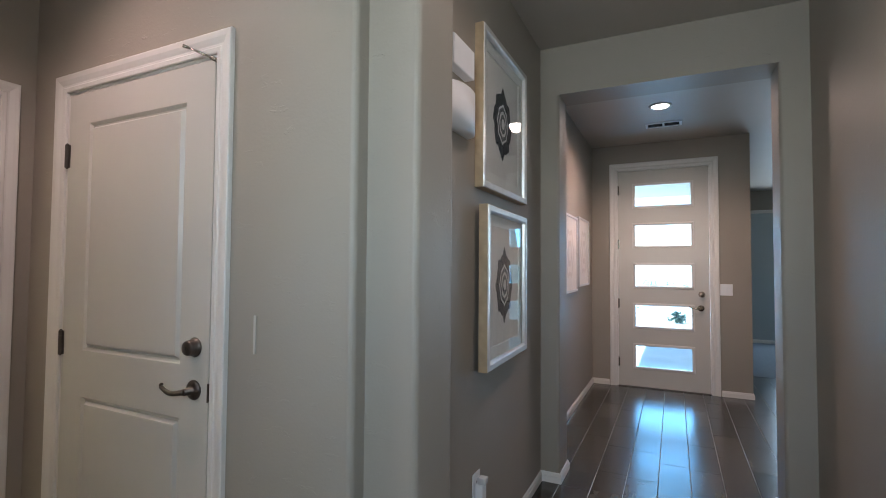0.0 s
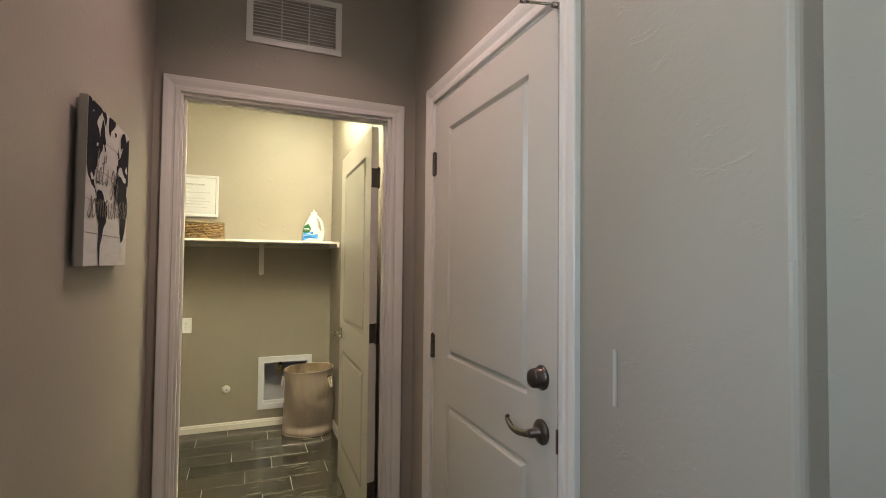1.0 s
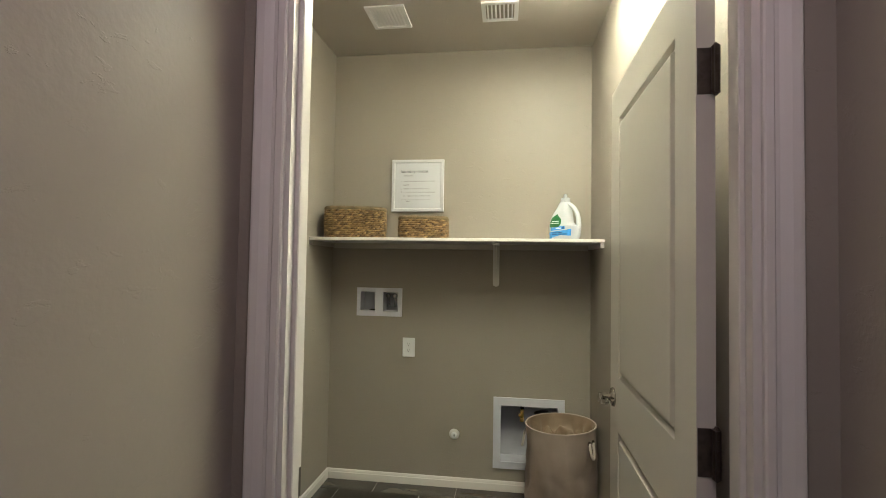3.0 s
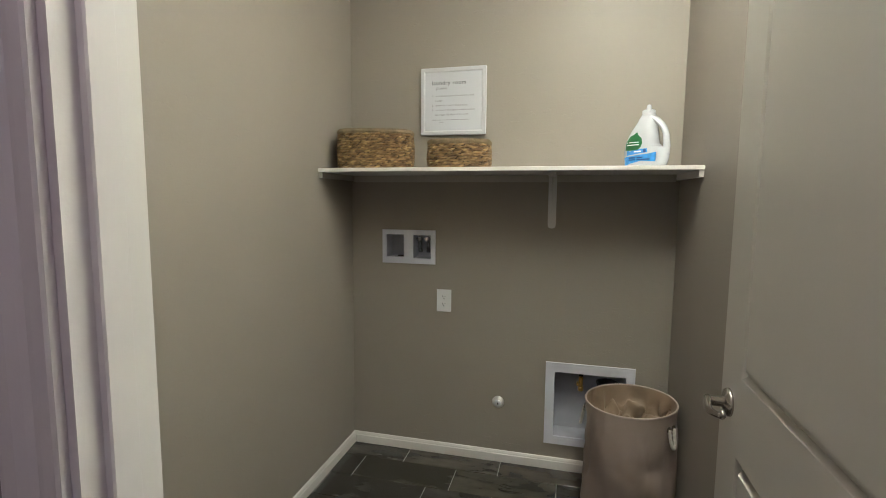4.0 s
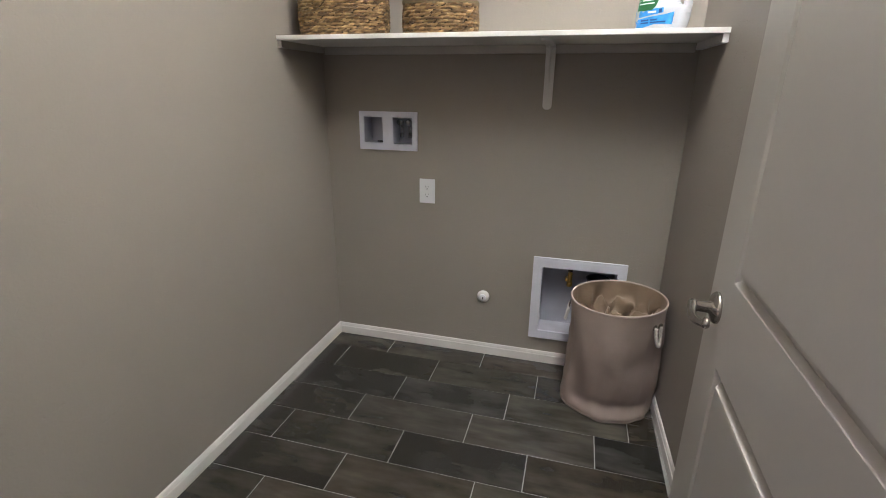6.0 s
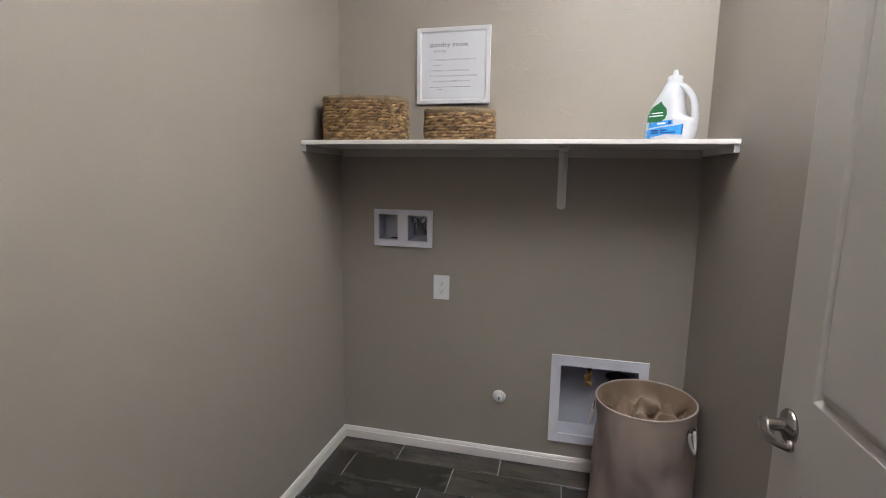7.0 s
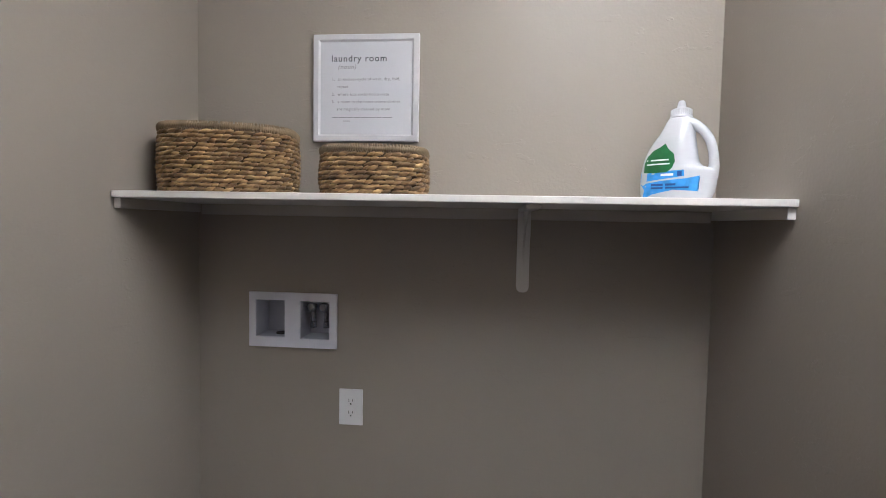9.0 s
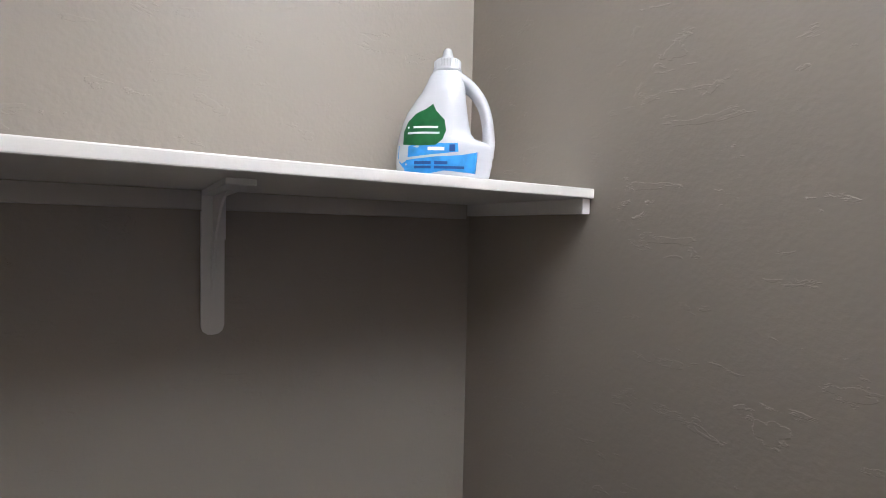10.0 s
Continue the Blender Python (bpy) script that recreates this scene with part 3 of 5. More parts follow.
# open two-panel door of the laundry room
LW = 0.846
door = root("door_2", (-2.496, 1.012, 0), "open white two-panel door swung against the wall", "door", "", 179.2)
tagged(door, kind="structure")
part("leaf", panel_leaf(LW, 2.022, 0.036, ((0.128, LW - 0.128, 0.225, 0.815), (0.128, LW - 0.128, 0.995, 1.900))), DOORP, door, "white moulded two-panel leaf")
lever_set(door, (LW - 0.062, 0.036, 0.915), 1, -1, NICKEL, "satin nickel")
lever_set(door, (LW - 0.062, 0.000, 0.915), -1, -1, NICKEL, "satin nickel", 0.006)
for z in (0.265, 1.018, 1.771):
    h = part("hinge", hinge_knuckle(z), BRONZE, door, "dark bronze hinge with leaves")
    h.location = (-0.008, 0.002, 0)
    part("hinge_leaf", boxes((-0.0016, 0.0004, 0.004, 0.034, z - 0.047, z + 0.047), bevel=0.0005, seg=1), BRONZE, h.parent, "dark bronze hinge leaf")
    part("hinge_leaf", boxes((-0.012, -0.0105 + 0.0005, -0.002, 0.0005, z - 0.047, z + 0.047)), BRONZE, h.parent)
part("latch", boxes((LW - 0.0005, LW + 0.001, 0.007, 0.029, 0.888, 0.942)), NICKEL, door)

frame_2 = root("door_frame", (XH, 0.0, 0), "white moulded casing and jamb round the laundry doorway", "door frame")
tagged(frame_2, kind="structure")
TH = XH - XF
part("casing", casing("x", 0.0, 1, 0.173, 1.034, 2.030, 0.0, 0.85), TRIM, frame_2, "white moulded casing")
part("casing", casing("x", -TH, -1, 0.173, 1.034, 2.030, 0.0, 0.85), TRIM, frame_2)
part("jamb", boxes((-TH + 0.0005, -0.0005, 0.160, 0.178, 0, 2.024)), TRIM, frame_2)
part("jamb", boxes((-TH + 0.0005, -0.0005, 1.025, 1.043, 0, 2.024)), TRIM, frame_2)
part("head_jamb", boxes((-TH + 0.0005, -0.0005, 0.163, 1.043, 2.024, 2.0418)), TRIM, frame_2)
part("stop", boxes((-0.056, -0.024, 0.1775, 0.189, 0, 2.013), (-0.056, -0.024, 1.014, 1.0255, 0, 2.013), (-0.056, -0.024, 0.1805, 1.0255, 2.013, 2.0245), bevel=0.002, seg=1), TRIM, frame_2)
part("strike_plate", boxes((-0.086, -0.060, 0.1775, 0.1796, 0.885, 0.945)), BRONZE, frame_2)

# front door with five glazed lites
door = root("door_3", (-0.430, YD + 0.020, 0), "white front door with five wide glazed lites", "door")
tagged(door, kind="structure")
FW = 0.916
LITES = [(0.225 + 0.4505 * k, 0.225 + 0.4505 * k + 0.240) for k in range(5)]
LX0, LX1 = 0.176, 0.748
part("leaf", slab("y", 0.0, 0.045, (0, FW), (0.008, 2.437), [(LX0, LX1, a, b) for a, b in LITES]), DOORP, door, "smooth white door leaf")
for a, b in LITES:
    bead = bmesh.new()
    for y in (-0.006, 0.051):
        rows = []
        for inset, depth in ((-0.024, 0), (-0.020, 0.006), (-0.004, 0.008), (0.004, 0.003), (0.004, -0.02)):
            s = -1 if y < 0 else 1
            rows.append([bead.verts.new((u, (0 if y < 0 else 0.045) + s * depth, c)) for u, c in ((LX0 + inset, a + inset), (LX1 - inset, a + inset), (LX1 - inset, b - inset), (LX0 + inset, b - inset))])
        for p, q in zip(rows, rows[1:]):
            for k in range(4):
                bead.faces.new((p[k], p[(k + 1) % 4], q[(k + 1) % 4], q[k]))
    lite = part("lite", bead, TRIM, door, "white glazing bead round a wide pane")
    pane = part("pane", boxes((LX0, LX1, 0.020, 0.025, a, b)), LITEPANE, lite, "clear glass pane")
    pane.visible_shadow = False
part("jamb", boxes((-0.022, -0.003, -0.0195, 0.119, 0, 2.4575), (FW + 0.003, FW + 0.022, -0.0195, 0.119, 0, 2.4575), (-0.003, FW + 0.003, -0.0195, 0.119, 2.440, 2.4575)), TRIM, door)
part("casing", casing("y", -0.020, -1, -0.012, FW + 0.012, 2.446), TRIM, door, "white moulded casing")
part("threshold", boxes((-0.003, FW + 0.003, -0.03, 0.119, 0.0005, 0.0075)), BRONZE, door, "dark metal threshold")
for z in (0.27, 0.93, 1.60, 2.22):
    h = part("hinge", hinge_knuckle(z, 0.007, 0.10), NICKEL, door, "nickel door hinge")
    h.location = (-0.0015, -0.008, 0)
lever_set(door, (FW - 0.085, 0.0, 0.905), -1, -1, NICKEL, "satin nickel")
bolt_set(door, (FW - 0.075, 0.0, 1.052), -1, NICKEL)


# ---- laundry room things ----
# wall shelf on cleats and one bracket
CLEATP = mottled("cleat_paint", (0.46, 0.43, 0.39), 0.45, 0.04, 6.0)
SZ, SX = 1.5245, -4.116
shelf = root("wall_shelf", (XB, 0.0, SZ), "white painted wall shelf spanning the laundry room on cleats", "shelf")
SY = YR + (YE - YR) * (SX - XB) / (-3.50 - XB)      # the wall at the shelf's front edge
board = prism([(0.001, YL + 0.0015), (SX - XB, YL + 0.0015), (SX - XB, SY - 0.001), (0.001, YR - 0.001)], -0.0175, 0.0)
bmesh.ops.bevel(board, geom=list(board.edges), offset=0.002, segments=2, profile=0.5, affect="EDGES")
part("board", board, SHELFP, shelf, "white shelf board")
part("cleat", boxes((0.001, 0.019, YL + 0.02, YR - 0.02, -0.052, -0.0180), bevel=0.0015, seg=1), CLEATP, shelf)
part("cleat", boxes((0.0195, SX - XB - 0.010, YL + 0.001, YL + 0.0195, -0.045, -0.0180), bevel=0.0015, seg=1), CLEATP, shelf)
part("cleat", prism([(0.0195, YR - 0.0195), (SX - XB - 0.010, SY - 0.0195), (SX - XB - 0.010, SY - 0.001), (0.0195, YR - 0.0005)], -0.045, -0.0180), SHELFP, shelf)
bracket = tagged(part("bracket", boxes((0.020, 0.024, 0.516, 0.555, -0.105, -0.0180)), SHELFP, shelf, "white metal shelf bracket with rounded foot"))
leg = bmesh.new()
outline = [(0.516, -0.055), (0.516, -0.262), (0.519, -0.272), (0.527, -0.278), (0.5355, -0.279), (0.544, -0.278), (0.552, -0.272), (0.555, -0.262), (0.555, -0.055)]
lo = [leg.verts.new((0.0005, y, z)) for y, z in outline]
hi = [leg.verts.new((0.009, y, z)) for y, z in outline]
for i in range(len(outline)):
    j = (i + 1) % len(outline)
    leg.faces.new((lo[i], lo[j], hi[j], hi[i]))
leg.faces.new(lo), leg.faces.new(hi)
part("leg", leg, SHELFP, bracket)
part("arm", boxes((0.0195, 0.300, 0.516, 0.555, -0.0275, -0.0180), bevel=0.0015, seg=1), SHELFP, bracket)
web = bmesh.new()
curve = [(0.009, -0.23)] + [(0.009 + 0.20 * (1 - math.cos(a)), -0.23 + 0.202 * math.sin(a)) for a in [k * math.pi / 20 for k in range(1, 11)]] + [(0.0205, -0.0285), (0.0205, -0.055), (0.009, -0.055)]
lo = [web.verts.new((x, 0.5335, z)) for x, z in curve]
hi = [web.verts.new((x, 0.5375, z)) for x, z in curve]
for i in range(len(curve)):
    j = (i + 1) % len(curve)
    web.faces.new((lo[i], lo[j], hi[j], hi[i]))
web.faces.new(lo), web.faces.new(hi)
part("web", web, SHELFP, bracket)


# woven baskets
# straw darkened so that the gaps between strands look shaded
SHADEDSTRAW = mottled("straw_in_shade", (0.055, 0.034, 0.015), 0.8, 0.2, 40.0)


def basket(place, ay, ax, height, rows, label, seed, turn):
    """An oval basket of twisted flat strands, row on row, with a rim of fine upright wrapping."""
    rng = random.Random(seed)
    top = root("basket", place, label, "basket", "baskets on the shelf", turn)
    pitch = (height - 0.026) / rows

    def oval(t, grow):
        c, s = math.cos(t), math.sin(t)
        return Vector(((ax + grow) * math.copysign(abs(c) ** 0.68, c), (ay + grow) * math.copysign(abs(s) ** 0.68, s), 0))

    fine = [oval(2 * math.pi * i / 1440, 0) for i in range(1441)]
    run = [0.0]
    for p, q in zip(fine, fine[1:]):
        run.append(run[-1] + (q - p).length)
    girth = run[-1]
    even, i = [], 0
    for k in range(900):
        while run[i + 1] < girth * k / 900:
            i += 1
        even.append(fine[i])

    def at(d):
        """Place on the girth and the way outward there."""
        k = int(round(900 * d / girth))
        p = even[k % 900]
        e = even[(k + 6) % 900] - even[(k - 6) % 900]
        return p, Vector((e.y, -e.x, 0)).normalized(), e.normalized()

    def strand(bm, d, z, half, tall, thick, lean, out):
        rings = []
        for f in (-0.97, -0.75, -0.35, 0.1, 0.5, 0.8, 0.97):
            p, nrm, _ = at(d + f * half)
            w = (1 - f * f) ** 0.45
            c = p + nrm * (out + 0.0028 * (1 - f * f)) + Vector((0, 0, z + lean * f))
            rings.append([bm.verts.new(c + nrm * (thick * w * math.cos(a)) + Vector((0, 0, tall * w * math.sin(a)))) for a in [math.pi * q / 3 for q in range(6)]])
        for a, b in zip(rings, rings[1:]):
            for q in range(6):
                bm.faces.new((a[q], a[(q + 1) % 6], b[(q + 1) % 6], b[q]))

    bm = bmesh.new()
    for j in range(rows):
        n = int(girth / 0.0215)
        bow = 0.005 * math.sin(math.pi * (j + 0.5) / rows)
        for i in range(n):
            d = girth * (i + 0.5 * (j % 2) + rng.uniform(-0.22, 0.22)) / n
            strand(bm, d, 0.004 + pitch * (j + 0.5) + rng.gauss(0, 0.0006), 0.0158 * rng.uniform(0.75, 1.3), pitch * rng.uniform(0.48, 0.60), 0.0060, pitch * rng.uniform(0.10, 0.42), bow + rng.uniform(-0.001, 0.001))
    part("weave", bm, STRAW, top, "twisted straw-coloured woven strands", True)
    inner = bmesh.new()
    rows_ = [[inner.verts.new((p.x * 0.985, p.y * 0.985, z)) for p in even[::12]] for z in (0.002, height - 0.012)]
    n = len(rows_[0])
    for i in range(n):
        inner.faces.new((rows_[0][i], rows_[0][(i + 1) % n], rows_[1][(i + 1) % n], rows_[1][i]))
    inner.faces.new(rows_[0])
    part("lining", inner, SHADEDSTRAW, top, "inside of the weave, darkened as shade between the strands")
    rim = tube([(p.x, p.y, height - 0.013) for p in even[::12]], 0.0085, 8, True)
    n = int(girth / 0.0046)
    for i in range(n):
        p, nrm, tan = at(girth * (i + rng.uniform(-0.3, 0.3)) / n)
        lean, tall = rng.gauss(0, 0.0010), 0.0135 * rng.uniform(0.96, 1.03)
        rings = []
        for f in (-0.95, -0.5, 0.0, 0.5, 0.95):
            w = (1 - f * f) ** 0.4
            c = p + tan * (lean * f) + Vector((0, 0, height - 0.013 + tall * f))
            rings.append([rim.verts.new(c + nrm * (0.0105 * w * math.cos(a)) + tan * (0.0023 * math.sin(a))) for a in [math.pi * q / 3 for q in range(6)]])
        for a, b in zip(rings, rings[1:]):
            for q in range(6):
                rim.faces.new((a[q], a[(q + 1) % 6], b[(q + 1) % 6], b[q]))
    part("rim", rim, RIMSTRAW, top, "rim bound with fine straw wrapping", True)
    return top


basket((-4.306, -0.314, SZ), 0.176, 0.118, 0.188, 14, "larger oval straw basket woven in thick strands on the shelf", 3, 13.0)
basket((-4.305, 0.106, SZ), 0.140, 0.112, 0.133, 9, "smaller shallow straw basket woven in thick strands on the shelf", 8, 6.0)

# framed print above the shelf
sign = root("framed_sign", (XB, 0.0315, 1.877), "white framed laundry room print hung on the wall", "sign")
SW, SH = 0.168, 0.1655
fr = bmesh.new()
rows = []
for inset, depth in ((0, 0.0005), (0, 0.019), (0.0015, 0.020), (0.0165, 0.020), (0.0180, 0.018), (0.022, 0.0145)):
    rows.append([fr.verts.new((depth, u, c)) for u, c in ((-SW + inset, -SH + inset), (SW - inset, -SH + inset), (SW - inset, SH - inset), (-SW + inset, SH - inset))])
for a, b in zip(rows, rows[1:]):
    for k in range(4):
        fr.faces.new((a[k], a[(k + 1) % 4], b[(k + 1) % 4], b[k]))
part("frame", fr, FRAMEW, sign, "white square frame")
sheet = part("sheet", boxes((0.004, 0.0140, -SW + 0.0215, SW - 0.0215, -SH + 0.0215, SH - 0.0215)), PAPER, sign, "white printed sheet")


def words(text, parent, place, size, mat, axis="x", slant=0.0, bold=0.0, spacing=1.0, wide=1.0):
    """Lettering as a mesh, flat on the face it is printed on."""
    cu = bpy.data.curves.new("lettering", "FONT")
    cu.body, cu.size, cu.shear, cu.offset, cu.space_character, cu.extrude = text, size, slant, bold, spacing, 0.00025
    cu.resolution_u = 3
    tmp = bpy.data.objects.new("lettering", cu)
    me = bpy.data.meshes.new_from_object(tmp)
    bpy.data.objects.remove(tmp)
    turn = Matrix(((0, 0, 1, 0), (wide, 0, 0, 0), (0, 1, 0, 0), (0, 0, 0, 1))) if axis == "x" else Matrix(((-wide, 0, 0, 0), (0, 0, 1, 0), (0, 1, 0, 0), (0, 0, 0, 1)))
    me.transform(Matrix.Translation(place) @ turn)
    me.materials.append(mat)
    ob = new("lettering", me)
    ob.parent = parent
    return ob


words("laundry room", sheet, (0.0144, -0.112, 0.083), 0.0285, INK, bold=0.0002, spacing=1.13)
words("(noun)", sheet, (0.0144, -0.091, 0.060), 0.0200, INKL, slant=0.25, spacing=1.1)
for text, y, z, size in (
    ("1.  an endless cycle of wash, dry, fold,", -0.110, 0.024, 0.0135), ("repeat", -0.094, 0.001, 0.0135),
    ("2.  where lost socks find a mate", -0.110, -0.023, 0.0135), ("3.  a room in the home where clothes", -0.110, -0.046, 0.0135),
    ("are magically cleaned by mom", -0.094, -0.069, 0.0135),
):
    words(text, sheet, (0.0144, y, z), size, INKL, spacing=1.05)
for y, z, w in ((-0.108, -0.092, 0.018), (-0.086, -0.092, 0.024), (-0.058, -0.092, 0.016), (-0.038, -0.092, 0.020), (-0.014, -0.092, 0.046), (0.036, -0.092, 0.014), (0.054, -0.092, 0.030), (-0.072, -0.103, 0.022)):
    part("print_line", boxes((0.0141, 0.0145, y, y + w, z, z + 0.0020)), INKL, sheet)


# detergent bottle
BOT = (-4.332, 0.935, SZ)
bottle = root("detergent_bottle", BOT, "white plastic detergent bottle with green leaf label", "bottle", "", -33.0)
BW, BH = 1.30, 0.92
# (height, left edge, right edge, half depth) of the hollow body up to the neck
BODY = (
    (0.000, -0.080, 0.066, 0.038), (0.004, -0.090, 0.076, 0.044), (0.024, -0.0975, 0.0855, 0.049), (0.047, -0.0985, 0.0900, 0.050), (0.070, -0.0975, 0.0923, 0.050),
    (0.078, -0.0965, 0.0910, 0.050), (0.083, -0.0955, 0.0840, 0.050), (0.087, -0.0948, 0.0700, 0.050), (0.092, -0.0935, 0.0560, 0.050), (0.102, -0.0912, 0.0475, 0.050),
    (0.118, -0.0860, 0.0435, 0.049), (0.138, -0.0770, 0.0400, 0.048), (0.158, -0.0635, 0.0370, 0.046), (0.176, -0.0500, 0.0350, 0.042), (0.192, -0.0415, 0.0345, 0.036),
    (0.204, -0.0365, 0.0330, 0.031), (0.214, -0.0300, 0.0285, 0.027),
)


def body_at(z):
    for a, b in zip(BODY, BODY[1:]):
        if a[0] <= z <= b[0]:
            f = (z - a[0]) / (b[0] - a[0])
            return [p + (q - p) * f for p, q in zip(a, b)]
    return BODY[-1]


def body_front(y, z):
    _, l, r, d = body_at(z)
    u = max(-0.98, min(0.98, (y - (l + r) / 2) / ((r - l) / 2)))
    return d * (1 - abs(u) ** 2.6) ** (1 / 2.6)


bm = bmesh.new()
rings = []
for step in range(len(BODY) * 3 - 2):
    i, f = divmod(step, 3)
    z = BODY[i][0] + (BODY[min(i + 1, len(BODY) - 1)][0] - BODY[i][0]) * f / 3
    _, l, r, d = body_at(z)
    ring = []
    for k in range(40):
        a = 2 * math.pi * k / 40
        c, s = math.cos(a), math.sin(a)
        ring.append(bm.verts.new((d * math.copysign(abs(c) ** (2 / 2.6), c), (l + r) / 2 + (r - l) / 2 * math.copysign(abs(s) ** (2 / 2.6), s), z)))
    rings.append(ring)
for a, b in zip(rings, rings[1:]):
    for k in range(40):
        bm.faces.new((a[k], a[(k + 1) % 40], b[(k + 1) % 40], b[k]))
bm.faces.new(rings[0]), bm.faces.new(rings[-1])
part("body", bm, BOTTLEP, bottle, "white moulded plastic body", True)
grip = []
KNOTS = ((0.076, 0.064), (0.0815, 0.084), (0.0815, 0.104), (0.0785, 0.127), (0.0720, 0.150), (0.0625, 0.168), (0.0490, 0.184), (0.0330, 0.196), (0.0150, 0.203))
for k in range(len(KNOTS) - 1):
    p0, p1, p2, p3 = KNOTS[max(k - 1, 0)], KNOTS[k], KNOTS[k + 1], KNOTS[min(k + 2, len(KNOTS) - 1)]
    for f in (0.0, 0.25, 0.5, 0.75):
        grip.append((0.0, *(0.5 * (2 * q1 + (q2 - q0) * f + (2 * q0 - 5 * q1 + 4 * q2 - q3) * f ** 2 + (3 * q1 - q0 - 3 * q2 + q3) * f ** 3) for q0, q1, q2, q3 in zip(p0, p1, p2, p3))))
grip.append((0.0, *KNOTS[-1]))
bm = tube(grip, lambda t: 0.0116 + 0.006 * (2 * t - 1) ** 4, 14)
for v in bm.verts:
    v.co.x *= 1.7
part("grip", bm, BOTTLEP, bottle, "moulded plastic carrying grip", True)
neck = Matrix.Translation((0, -0.001, 0.2135)) @ Matrix.Diagonal((1.12, 1.12, 0.92, 1))
cap = part("cap", lathe(((0.001, 0.0), (0.0245, 0.0), (0.0255, 0.002), (0.0255, 0.006), (0.0235, 0.008), (0.0225, 0.024), (0.0205, 0.027), (0.0110, 0.0285), (0.0098, 0.036), (0.0075, 0.047), (0.0055, 0.050), (0.001, 0.051)), neck, 36), CAPP, bottle, "translucent cap with pouring nib", True)
ribs = bmesh.new()
for k in range(30):
    a = 2 * math.pi * k / 30
    m = neck @ Matrix.Rotation(a, 4, "Z") @ Matrix.Translation((0.0228, 0, 0.009))
    cyl(ribs, m, 0.0011, 0.0009, 0.015, 6)
part("ribs", ribs, CAPP, cap)


def label_patch(name, outline, mat, lift, label="", parent=None):
    """A printed patch that follows the bottle's front."""
    bm = bmesh.new()
    vs = [bm.verts.new((0.0, y * BW, z * BH - 0.009)) for y, z in outline]
    bm.faces.new(vs)
    bmesh.ops.triangulate(bm, faces=bm.faces)
    bmesh.ops.subdivide_edges(bm, edges=bm.edges, cuts=3, use_grid_fill=True)
    for v in bm.verts:
        v.co.x = body_front(v.co.y, v.co.z) + lift
    return part(name, bm, mat, parent or bottle, label, True)


leaf = [(-0.062, 0.075), (-0.061, 0.093), (-0.056, 0.107), (-0.046, 0.118), (-0.034, 0.124), (-0.026, 0.131), (-0.022, 0.121), (-0.012, 0.109), (-0.010, 0.094), (-0.014, 0.082), (-0.022, 0.074), (-0.044, 0.073)]
leaf = [(-0.063 + (y + 0.062) * 1.2, 0.090 + (z - 0.073) * 1.38) for y, z in leaf]
green = label_patch("leaf_label", leaf, GREEN, 0.0006, "green leaf-shaped label")
for y0, y1, z0, z1 in ((-0.056, -0.012, 0.123, 0.127), (-0.056, -0.010, 0.112, 0.116)):
    label_patch("label_bar", [(y0, z0), (y1, z0), (y1, z1), (y0, z1)], WHITEL, 0.0010, "", green)
for base, tip, outline in (
    (0, 0, [(-0.066, 0.074), (0.006, 0.076), (0.007, 0.066), (-0.010, 0.064), (-0.067, 0.058)]),
    (0, 0, [(-0.066, 0.055), (-0.02, 0.060), (0.010, 0.062), (0.030, 0.066), (0.018, 0.054), (0.028, 0.041), (-0.010, 0.044), (-0.045, 0.037), (-0.064, 0.028), (-0.058, 0.045)]),
):
    blue = label_patch("blue_label", [(-0.071 + (y + 0.067) * 1.2, 0.016 + (z - 0.028) * 1.66) for y, z in outline], BLUE, 0.0006, "blue brushed label band")
for y0, y1, z0, z1, mat in ((-0.046, -0.026, 0.051, 0.0545, NAVYL), (-0.046, -0.026, 0.046, 0.049, NAVYL), (-0.022, -0.006, 0.051, 0.0545, NAVYL), (-0.022, 0.014, 0.046, 0.049, NAVYL), (-0.004, 0.003, 0.066, 0.074, NAVYL), (-0.030, -0.010, 0.067, 0.071, WHITEL), (-0.050, -0.010, 0.030, 0.0312, INKL), (-0.058, -0.006, 0.017, 0.0185, INKL), (0.006, 0.014, 0.020, 0.027, BLUE)):
    y0, y1, z0, z1 = -0.071 + (y0 + 0.067) * 1.2, -0.071 + (y1 + 0.067) * 1.2, 0.016 + (z0 - 0.028) * 1.66, 0.016 + (z1 - 0.028) * 1.66
    z0, z1 = max(z0, 0.015), max(z1, 0.017)
    label_patch("label_bar", [(y0, z0), (y1, z0), (y1, z1), (y0, z1)], mat, 0.0011)


bottle.scale = (1.03, 1.0, 1.05)

# washing machine outlet box
wb = root("washer_box", (XB, 0.0, 0.0), "white recessed washing machine outlet box with two valves", "utility box")


def recess_shell(y0, y1, z0, z1, depth, wall=0.003):
    return boxes((-depth, 0.0015, y0, y0 + wall, z0, z1), (-depth, 0.0015, y1 - wall, y1, z0, z1), (-depth, 0.0015, y0 + wall, y1 - wall, z0, z0 + wall), (-depth, 0.0015, y0 + wall, y1 - wall, z1 - wall, z1), (-depth, -depth + wall, y0 + wall, y1 - wall, z0 + wall, z1 - wall))


def flange(holes, y0, y1, z0, z1, thick):
    bm = slab("x", 0.0006, thick, (y0, y1), (z0, z1), holes)
    return bm


